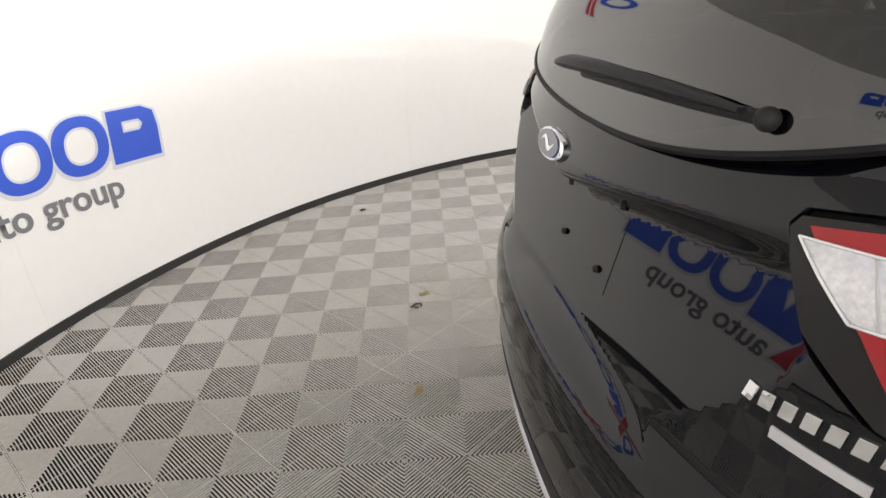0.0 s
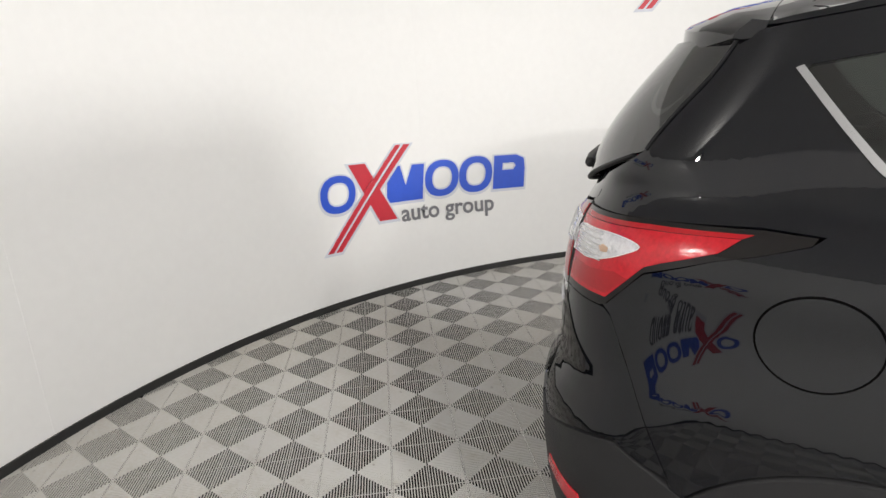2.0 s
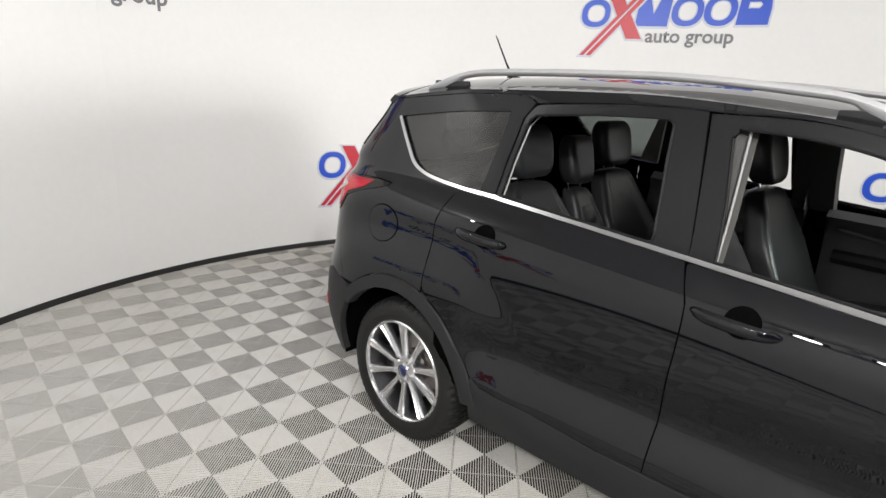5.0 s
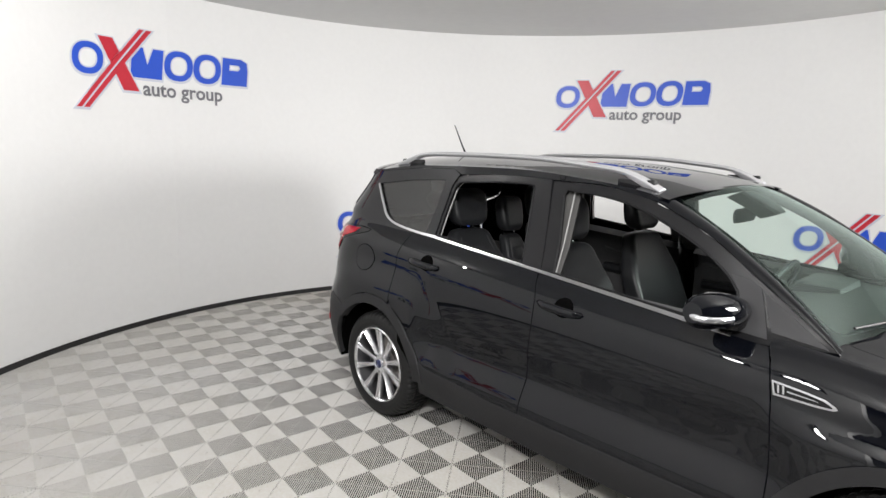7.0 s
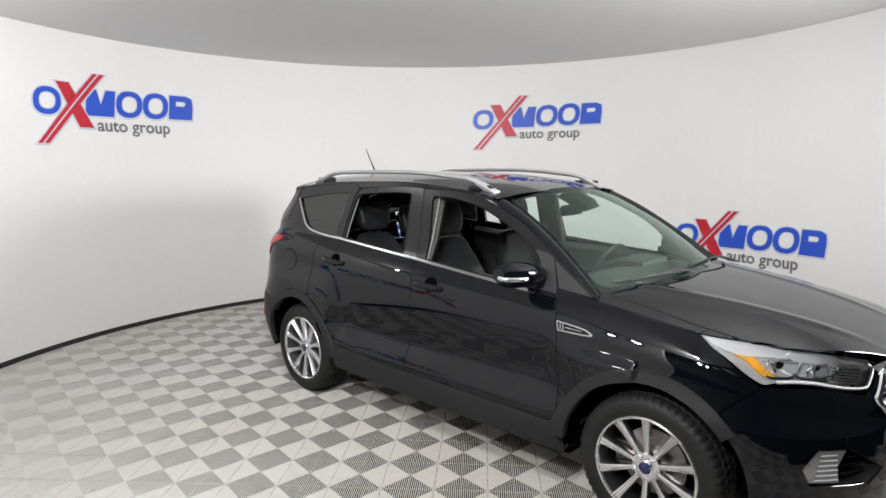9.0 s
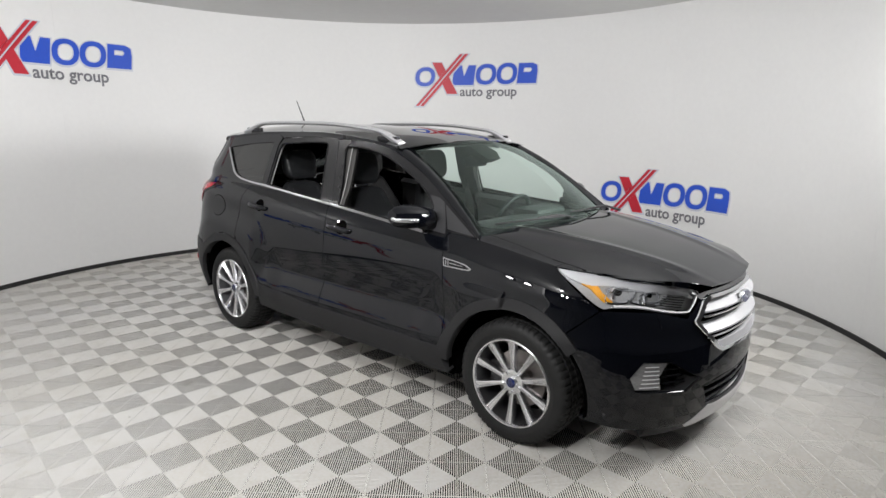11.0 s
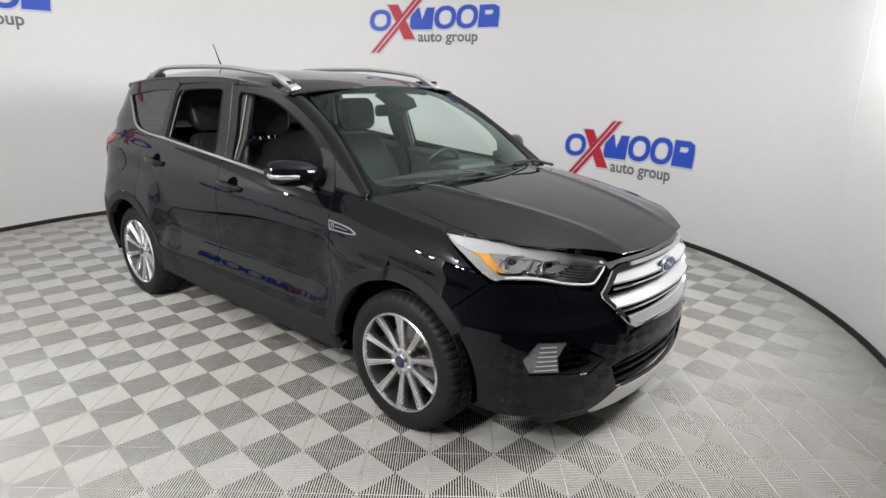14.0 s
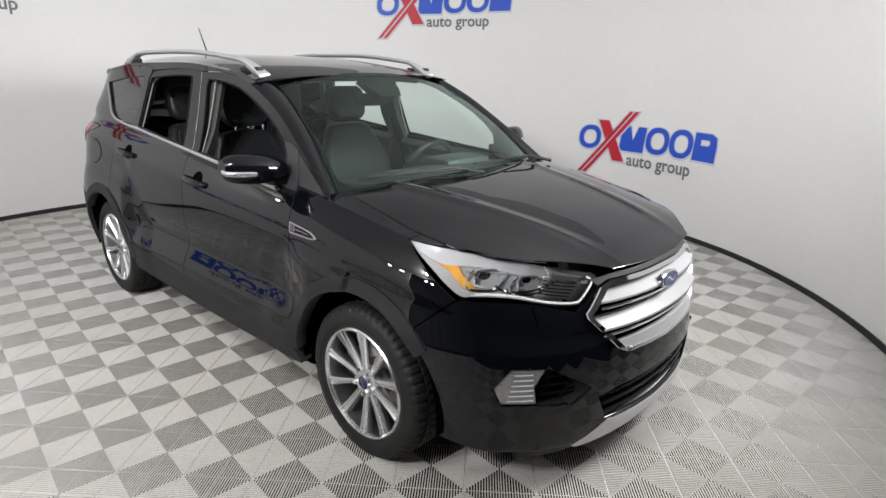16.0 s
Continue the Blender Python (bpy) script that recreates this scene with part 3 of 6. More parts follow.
        loft(bm, [[(xs[0] + (xs[1] - xs[0]) * k / 8, s * (half(0, 0.85) - 0.075 - 0.03 * math.sin(math.pi * k / 8) + 0.045 * math.cos(radians(a)) * -1), 0.86 + 0.035 * math.sin(radians(a))) for a in range(0, 360, 45)] for k in range(9)])
        part("armrest", bm, LEATHER, door)
        bm = bmesh.new()
        tube(bm, [(xs[0] + (xs[1] - xs[0]) * k / 10, s * (half(xs[0] + (xs[1] - xs[0]) * k / 10, 1.0) - 0.088), 1.0 - 0.05 * k / 10 - 0.02 * math.sin(math.pi * k / 10)) for k in range(11)], 0.012, 8)
        part("lining_ledge", bm, TRIM, door)
    # rubber seals round the openings, and an added dark strip that shuts light out of the gap between the doors
    for door, hole in ((fd, FWIN), (rd, RWIN)):
        bm = bmesh.new()
        line = refine(list(hole), 0.03)
        tube(bm, [side_map(s, -0.004)(x, z) for x, z in line + line[:1]], 0.005, 6)
        part("window_seal", bm, SEAL, door, "dark grey rubber window seal")
    panel("door_channel", column(gap_b, 0.44, 1.565, -0.03) + column(gap_b, 1.565, 0.44, 0.03), side_map(s, -0.022), inw, DARK, car, step=0.05, thick=0.002)
    return fd, rd


doors = {s: build_side(s) for s in (-1, 1)}

# ---- car: top, front and rear ----
hood_side = curve_through([(1.04, 0.60), (1.06, 0.65), (1.12, 0.678), (1.4, 0.702), (1.56, 0.703), (1.8, 0.648), (1.96, 0.548), (2.11, 0.37)], 6)
hood_front = [(2.152 + 0.038 * (1 - (y / 0.34) ** 2), y) for y in [0.32 - 0.08 * k for k in range(9)]]
hood_back = [(1.04 + 0.13 * (1 - (y / 0.6) ** 2), y) for y in [-0.56 + 0.08 * k for k in range(15)]]
hood_outline = hood_side + hood_front + [(x, -y) for x, y in hood_side[::-1]] + hood_back
panel("bonnet", hood_outline, lambda x, y: Vector((x, y, hood_z(x, y))), (0, 0, -1), PAINT, car, "black bonnet with two pressed ridges", step=0.025, thick=0.003)
for s in (-1, 1):
    # top of the fender between bonnet and flank
    inner = [(x, (yy + 0.005)) for x, yy in hood_side if x > 1.06][:26]
    outer_edge = [(x, half(x, belt(x)) - 0.0005) for x in [1.545 - 0.045 * k for k in range(16)]]
    top = [(x, y) for x, y in inner if x <= 1.56] + [(1.565, 0.71)] + outer_edge + [(0.90, 0.70), (1.0, 0.69)]
    panel("fender_top", [(x, s * y) for x, y in top], lambda x, y: Vector((x, y, hood_z(x, y) - 0.0005)), (0, 0, -1), PAINT, car, step=0.03)

# roof
ROOFX = [0.36 - 0.1 * k for k in range(21)]
edge = [(x, half(x, eave(x)) - 0.0005) for x in ROOFX]
roof_front = [(0.36 + 0.045 * (1 - (y / 0.6) ** 2), y) for y in [-0.56 + 0.08 * k for k in range(15)]]
roof_rear = [(-1.66 - 0.05 * (1 - (y / 0.6) ** 2), y) for y in [0.6 - 0.1 * k for k in range(13)]]
panel("roof", edge + roof_rear + [(x, -y) for x, y in edge[::-1]] + roof_front, lambda x, y: Vector((x, y, roof_z(x, y))), (0, 0, -1), PAINT, car, "black roof panel", step=0.04, thick=0.003)
panel("headliner", [(0.25, -0.5), (0.25, 0.5), (-1.7, 0.5), (-1.7, -0.5)], lambda x, y: Vector((x, y, roof_z(x, y) - 0.05)), (0, 0, 1), HEADLINER, car, "pale grey headliner", step=0.12, thick=-0.02)


# windscreen and pillars: between the cowl and the roof's front edge
def screen(u, v):
    y = u * (0.725 + (0.575 - 0.725) * v)
    k = 1 - u * u
    base = Vector((1.03 + 0.20 * k, y, 1.062 + 0.030 * k))
    top = Vector((0.345 + 0.055 * k, y, 1.512 + 0.045 * k))
    p = base.lerp(top, v)
    bulge = 0.035 * math.sin(math.pi * v)
    return p + Vector((0.5, 0, 0.8)) * bulge


panel("windscreen", [(-0.955, 0.0), (0.955, 0.0), (0.955, 1.0), (-0.955, 1.0)], screen, (-0.5, 0, -0.8), WINDSHIELD, car, "green-tinted windscreen", step=0.1, thick=0.004)
band = [(-0.985, -0.02), (0.985, -0.02), (0.985, 1.02), (-0.985, 1.02)]
glass_hole = [(0.93 * math.copysign(abs(c) ** 0.14, c), 0.5 + 0.46 * math.copysign(abs(n) ** 0.14, n))
              for c, n in ((math.cos(2 * math.pi * k / 80), math.sin(2 * math.pi * k / 80)) for k in range(80))]
panel("windscreen_border", band, lambda u, v: screen(u, v) - Vector((0.5, 0, 0.8)) * 0.006, (-0.5, 0, -0.8), GLOSSBLACK, car, "black border band of the windscreen", holes=[glass_hole], step=0.06, thick=0.003)
for s in (-1, 1):
    line = curve_through([(0.30, 1.512), (0.55, 1.398), (0.77, 1.258), (0.95, 1.14), (1.062, 1.060)], 5)

    def pillar(u, v, s=s, line=line):
        t = v * (len(line) - 1)
        i = min(int(t), len(line) - 2)
        x, z = (line[i][k] + (line[i + 1][k] - line[i][k]) * (t - i) for k in (0, 1))
        a = Vector((x, s * (half(x, z) + 0.001), z))
        b = screen(s * 0.965, 1.0 - v)
        p = a.lerp(b, u)
        return p + Vector((0.35, s * 0.5, 0.6)) * 0.022 * math.sin(math.pi * u)

    panel("windscreen_pillar", [(0, 0), (1, 0), (1, 1), (0, 1)], pillar, (-0.4, -s * 0.5, -0.5), PAINT, car, step=0.08, thick=0.01)
    # mirror
    mirror = new("door_mirror")
    mirror.parent = car
    bm = bmesh.new()
    rings = []
    for k in range(13):
        t = k / 12
        y = 0.765 + 0.25 * t
        w = (0.066 + 0.03 * math.sin(math.pi * min(t * 1.1, 1))) * (1 - max(0, t - 0.8) ** 2 * 9)
        h = (0.036 + 0.032 * math.sin(math.pi * (0.12 + 0.70 * t))) * (1 - max(0, t - 0.85) ** 2 * 14)
        cx, cz = 0.715 - 0.045 * t, 1.145 + 0.02 * t
        rings.append([(cx + w * (0.9 if math.cos(radians(a)) > 0 else 0.75) * math.cos(radians(a)), s * y, cz + h * math.sin(radians(a))) for a in range(0, 360, 20)])
    loft(bm, rings)
    part("mirror_housing", bm, PAINT, mirror)
    bm = bmesh.new()
    rings = []
    for j in range(9):
        t = 0.24 + 0.64 * j / 8
        w = (0.066 + 0.03 * math.sin(math.pi * min(t * 1.1, 1))) * (1 - max(0, t - 0.8) ** 2 * 9)
        high = 0.042 - 0.014 * abs(j / 4 - 1) ** 3
        rings.append([(0.715 - 0.045 * t - 0.66 * w + 0.004 * math.cos(radians(a)), s * (0.765 + 0.25 * t), 1.145 + 0.02 * t + high * math.sin(radians(a))) for a in range(0, 360, 30)])
    loft(bm, rings)
    part("mirror_glass", bm, CHROME, mirror, "silvered mirror glass")
    bm = bmesh.new()
    path = curve_through([(0.768, 0.905), (0.752, 0.960), (0.722, 1.000), (0.690, 1.013), (0.655, 1.008)], 4)
    loft(bm, [[(x + 0.007 * math.cos(radians(a)), s * (y + 0.007 * math.cos(radians(a))), 1.142 + 0.012 * k / len(path) + 0.012 * math.sin(radians(a))) for a in range(0, 360, 36)] for k, (x, y) in enumerate(path)])
    part("turn_signal", bm, CLEAR, mirror, "pale turn signal lens")
    bm = bmesh.new()
    box(bm, (0.66, min(s * 0.72, s * 0.83), 1.075), (0.76, max(s * 0.72, s * 0.83), 1.125), 0.015)
    part("mirror_foot", bm, GLOSSBLACK, mirror)

# cowl with wipers
panel("cowl", [(1.02 + 0.14 * (1 - (y / 0.66) ** 2), y) for y in [-0.66 + 0.06 * k for k in range(23)]] + [(0.93 + 0.20 * (1 - (y / 0.7) ** 2), y) for y in [0.70 - 0.1 * k for k in range(15)]],
      lambda x, y: Vector((x, y, hood_z(max(x, 1.0), y) - 0.02)), (0, 0, -1), PLASTIC, car, "black plastic cowl under the windscreen", step=0.06)
for y0, y1 in ((-0.05, -0.58), (0.52, 0.0)):
    wiper = new("front_wiper")
    wiper.parent = car
    bm = bmesh.new()
    pts = []
    for k in range(13):
        t = k / 12
        y = y0 + (y1 - y0) * t
        p = screen(y / 0.70, 0.035 + 0.05 * t * (1 - 0.4 * t))
        pts.append(p + Vector((0.5, 0, 0.8)) * 0.012)
    tube(bm, pts, 0.0055, 6)
    part("wiper_blade", bm, PLASTIC, wiper)
    bm = bmesh.new()
    foot = Vector((1.15 + 0.06, y0 + 0.10, 1.09))
    tube(bm, [foot, foot.lerp(pts[6], 0.5) + Vector((0.0, 0, 0.025)), pts[6] + Vector((0.004, 0, 0.008))], [0.010, 0.007, 0.005], 8)
    part("wiper_arm", bm, PLASTIC, wiper)

# roof rails
for s in (-1, 1):
    bm = bmesh.new()
    rings = []
    for k in range(41):
        t = k / 40
        x = -1.50 + 1.79 * t
        base = roof_z(x, 0.565) - 0.004
        lift = 0.050 * math.sin(min(1, t / 0.16) * math.pi / 2) * math.sin(min(1, (1 - t) / 0.13) * math.pi / 2)
        wide = 0.025 + 0.012 * max(0, 1 - t / 0.1) + 0.010 * max(0, 1 - (1 - t) / 0.1)
        y = 0.565 + 0.02 * math.sin(math.pi * t)
        deep = 0.015 + (lift * 0.9 if t < 0.07 or t > 0.93 else lift * 0.5 if t < 0.10 or t > 0.90 else 0)
        rings.append([(x, s * (y + wide * math.cos(radians(a))), base + lift + (0.013 if math.sin(radians(a)) > 0 else deep) * math.sin(radians(a))) for a in range(0, 360, 30)])
    loft(bm, rings)
    rail = part("roof_rail", bm, SATIN, car, "satin silver roof rail")
    for x in (-1.38, 0.17):
        bm = bmesh.new()
        z = roof_z(x, 0.57)
        box(bm, (x - 0.09, min(s * 0.555, s * 0.59), z - 0.01), (x + 0.09, max(s * 0.555, s * 0.59), z + 0.022), 0.008)
        part("rail_foot", bm, PLASTIC, rail)

# antenna
bm = bmesh.new()
loft(bm, [[(-1.50 + r * 1.5 * math.cos(radians(a)) - 0.01 * k, r * math.sin(radians(a)), 1.644 + 0.012 * k) for a in range(0, 360, 30)] for k, r in enumerate((0.028, 0.024, 0.010))])
tube(bm, [(-1.52, 0, 1.66), (-1.56, 0, 1.72), (-1.64, 0, 1.86)], [0.007, 0.005, 0.003], 8)
part("antenna", bm, PLASTIC, car, "thin black roof antenna")

# ---- front face ----
# outlines in (y, z) on the front, mirrored where needed
GR_HALF = [(0.0, 0.860), (0.325, 0.856), (0.372, 0.838), (0.452, 0.757), (0.448, 0.735), (0.325, 0.60), (0.28, 0.575), (0.0, 0.565)]


def mirrored(pts):
    return pts + [(-y, z) for y, z in pts[::-1] if abs(y) > 1e-6]


fr = front_map()
GR = mirrored(GR_HALF)
INTAKE = mirrored([(0.0, 0.435), (0.30, 0.435), (0.40, 0.42), (0.345, 0.30), (0.0, 0.285)])
FOG_R = [(-0.735, 0.50), (-0.69, 0.578), (-0.585, 0.572), (-0.435, 0.47), (-0.515, 0.415), (-0.715, 0.43)]
# the corner of the bumper, laid on by length and height where the face turns into the flank
front_poly_open = ([(-0.60, 0.80), (-0.478, 0.764), (-0.388, 0.862), (-0.30, 0.870), (0.0, 0.877), (0.30, 0.870), (0.388, 0.862), (0.478, 0.764), (0.60, 0.80)]
                   + [(0.60, 0.574), (0.585, 0.572), (0.435, 0.47), (0.515, 0.415), (0.60, 0.421)]
                   + [(0.60, 0.225), (0.42, 0.222), (0.31, 0.285), (0.0, 0.27), (-0.31, 0.285), (-0.42, 0.222), (-0.60, 0.225)]
                   + [(-0.60, 0.421), (-0.515, 0.415), (-0.435, 0.47), (-0.585, 0.572), (-0.60, 0.574)])
bumper = panel("front_bumper", front_poly_open, fr, (-1, 0, 0), PAINT, car, "black front bumper", holes=[GR, INTAKE], step=0.02, thick=0.02)
for s in (-1, 1):
    xs = lambda y, z: end_x(y, z, True)
    zz = [0.80, 0.72, 0.64, 0.574]
    corner = ([(xs(0.60, z), z) for z in zz] + [(xs(0.69, 0.578), 0.578), (xs(0.735, 0.50), 0.50), (xs(0.715, 0.43), 0.43), (xs(0.60, 0.421), 0.421)]
              + [(xs(0.60, z), z) for z in (0.36, 0.30, 0.225)] + [(1.93, 0.23), (1.75, 0.26)] + arc(FWX, HUBZ + 0.005, 0.425, -6, 36, 12) + arc(FWX, HUBZ + 0.005, 0.462, 37, 45, 4) + [(1.6785, 0.6875), (1.8025, 0.8015), (1.815, 0.806)])
    panel("bumper_corner", corner, side_map(s), BODY_IN[s], PAINT, bumper, step=0.018 if s < 0 else 0.04, thick=0.02)
    # fog lamp pocket, lens and bright edge
    bm = bmesh.new()
    pocket = [(s * -y, z) for y, z in FOG_R]
    rim = [fr(y, z) for y, z in pocket]
    deep = [p + Vector((-0.075, -s * 0.03, 0)) for p in rim]
    a, b = [bm.verts.new(p) for p in rim], [bm.verts.new(p) for p in deep]
    for k in range(len(a)):
        bm.faces.new((a[k], a[(k + 1) % len(a)], b[(k + 1) % len(a)], b[k]))
    bm.faces.new(b)
    bmesh.ops.recalc_face_normals(bm, faces=bm.faces)
    pk = part("fog_lamp_pocket", bm, PLASTIC, bumper, "matt black fog lamp pocket", soft=20)
    lens = [(s * y, z) for y, z in ((0.728, 0.50), (0.685, 0.57), (0.592, 0.565), (0.625, 0.50), (0.618, 0.437), (0.71, 0.44))]
    panel("fog_lamp", lens, front_map(-0.012), (-1, 0, 0), FOGLENS, bumper, "clear ribbed fog lamp", step=0.02, thick=0.03)
    for k in range(6):
        bm = bmesh.new()
        z = 0.452 + 0.02 * k
        pts = [fr(s * y, z) + Vector((-0.006, 0, 0)) for y in (0.70 - 0.004 * k, 0.66, 0.63)]
        tube(bm, pts, 0.0025, 6)
        part("lens_rib", bm, RIB, bumper)
    bm = bmesh.new()
    tube(bm, [fr(s * 0.437, 0.47) + Vector((0.002, 0, 0)), fr(s * 0.475, 0.443) + Vector((0.002, 0, 0)), fr(s * 0.514, 0.416) + Vector((0.002, 0, 0))], 0.006, 6)
    part("pocket_edge", bm, GLOSSBLACK, bumper)
    for k in range(3):
        bm = bmesh.new()
        z = 0.45 + 0.035 * k
        tube(bm, [fr(s * 0.60, z) + Vector((-0.05, 0, 0)), fr(s * (0.47 + 0.02 * k), z) + Vector((-0.045, 0, 0))], 0.006, 6)
        part("pocket_slat", bm, GLOSSBLACK, bumper)

# grille
grille = new("grille")
grille.parent = car
GR_IN = [(y * 0.95, 0.715 + (z - 0.715) * 0.90) for y, z in GR]
panel("grille_frame", GR, front_map(0.012), (-1, 0, 0), CHROME, grille, "wide chrome grille frame", holes=[GR_IN], step=0.02, thick=0.04)
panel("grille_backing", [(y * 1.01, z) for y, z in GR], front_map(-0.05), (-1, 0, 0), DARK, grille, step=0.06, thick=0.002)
for z0, z1, w in ((0.824, 0.780, 0.392), (0.722, 0.678, 0.392)):
    bm = bmesh.new()
    rings = []
    for k in range(25):
        y = -w + 2 * w * k / 24
        p, q = fr(y, z0), fr(y, z1)
        rings.append([p + Vector((-0.030, 0, 0)), p.lerp(q, 0.45) + Vector((-0.006, 0, 0.002)), q + Vector((0.012, 0, 0.012)), q + Vector((0.013, 0, 0.004)), q + Vector((0.002, 0, 0)), q + Vector((-0.045, 0, 0)), p + Vector((-0.045, 0, 0))])
    loft(bm, rings)
    part("grille_bar", bm, BRIGHTBAR, grille, "broad satin chrome grille bar", soft=25)
    bm = bmesh.new()
    tube(bm, [fr(-w + 2 * w * k / 24, z1 - 0.016) + Vector((0.004, 0, 0)) for k in range(25)], 0.0055, 8)
    part("grille_rib", bm, CHROME, grille)
panel("grille_chin", mirrored([(0.0, 0.622), (0.305, 0.626), (0.332, 0.628), (0.308, 0.602), (0.27, 0.579), (0.0, 0.565)]), lambda y, z: fr(y, z) + Vector((0.014 - 0.25 * (z - 0.565), 0, 0)), (-1, 0, 0), BRIGHTBAR, grille, "broad satin lower grille edge", step=0.03, thick=0.03)

panel("grille_brow", mirrored([(0.0, 0.881), (0.30, 0.875), (0.394, 0.866), (0.376, 0.842), (0.327, 0.8585), (0.0, 0.8625)]), front_map(0.003), (-1, 0, 0), PLASTIC, grille, "matt black strip over the grille", step=0.025, thick=0.01)


def oval_badge(name, at, facing, wide, high, parent):
    """An oval emblem: a bright rim, a blue field and a plain bright streak."""
    badge = new(name)
    badge.parent = parent
    turn = Vector(facing).to_track_quat("Z", "Y").to_matrix().to_4x4()
    m = Matrix.Translation(at) @ turn
    for nm, k, z0, z1, ma in (("badge_rim", 1.0, -0.012, 0.008, CHROME), ("badge_field", 0.86, 0.0, 0.011, BADGEBLUE)):
        bm = bmesh.new()
        loft(bm, [[(wide * k * q * math.cos(radians(a)), high * k * q * math.sin(radians(a)), z) for a in range(0, 360, 15)] for z, q in ((z0, 1.0), (z1 * 0.6, 1.0), (z1, 0.93))])
        bmesh.ops.transform(bm, matrix=m, verts=bm.verts)
        part(nm, bm, ma, badge)
    bm = bmesh.new()
    tube(bm, [(wide * (-0.5 + t), high * 0.28 * math.sin(7 * t), 0.0115) for t in [j / 12 for j in range(13)]], [0.15 * high * (1 - abs(2 * t - 1) ** 2) + 0.001 for t in [j / 12 for j in range(13)]], 6, 0.3)
    bmesh.ops.transform(bm, matrix=m, verts=bm.verts)
    part("badge_streak", bm, CHROME, badge)
    return badge


oval_badge("front_badge", fr(0, 0.797) + Vector((0.016, 0, 0)), (1, 0, 0.12), 0.075, 0.034, grille)
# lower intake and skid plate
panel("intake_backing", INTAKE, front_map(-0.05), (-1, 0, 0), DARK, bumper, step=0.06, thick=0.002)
for z in (0.325, 0.365, 0.405):
    bm = bmesh.new()
    w = 0.33 + 0.4 * (z - 0.30)
    tube(bm, [fr(-w + 2 * w * k / 16, z) + Vector((-0.02, 0, 0)) for k in range(17)], 0.009, 6)
    part("intake_bar", bm, GLOSSBLACK, bumper)
skid = mirrored([(0.0, 0.278), (0.30, 0.290), (0.33, 0.297), (0.475, 0.218), (0.45, 0.200), (0.0, 0.22)])
panel("skid_plate", skid, front_map(0.004), (-1, 0, 0), SILVER, bumper, "silver lower lip", step=0.03, thick=0.05)
panel("lower_valance", mirrored([(0.0, 0.225), (0.42, 0.215), (0.62, 0.235), (0.62, 0.16), (0.0, 0.16)]), front_map(-0.03), (-1, 0, 0), PLASTIC, bumper, step=0.05, thick=0.1)


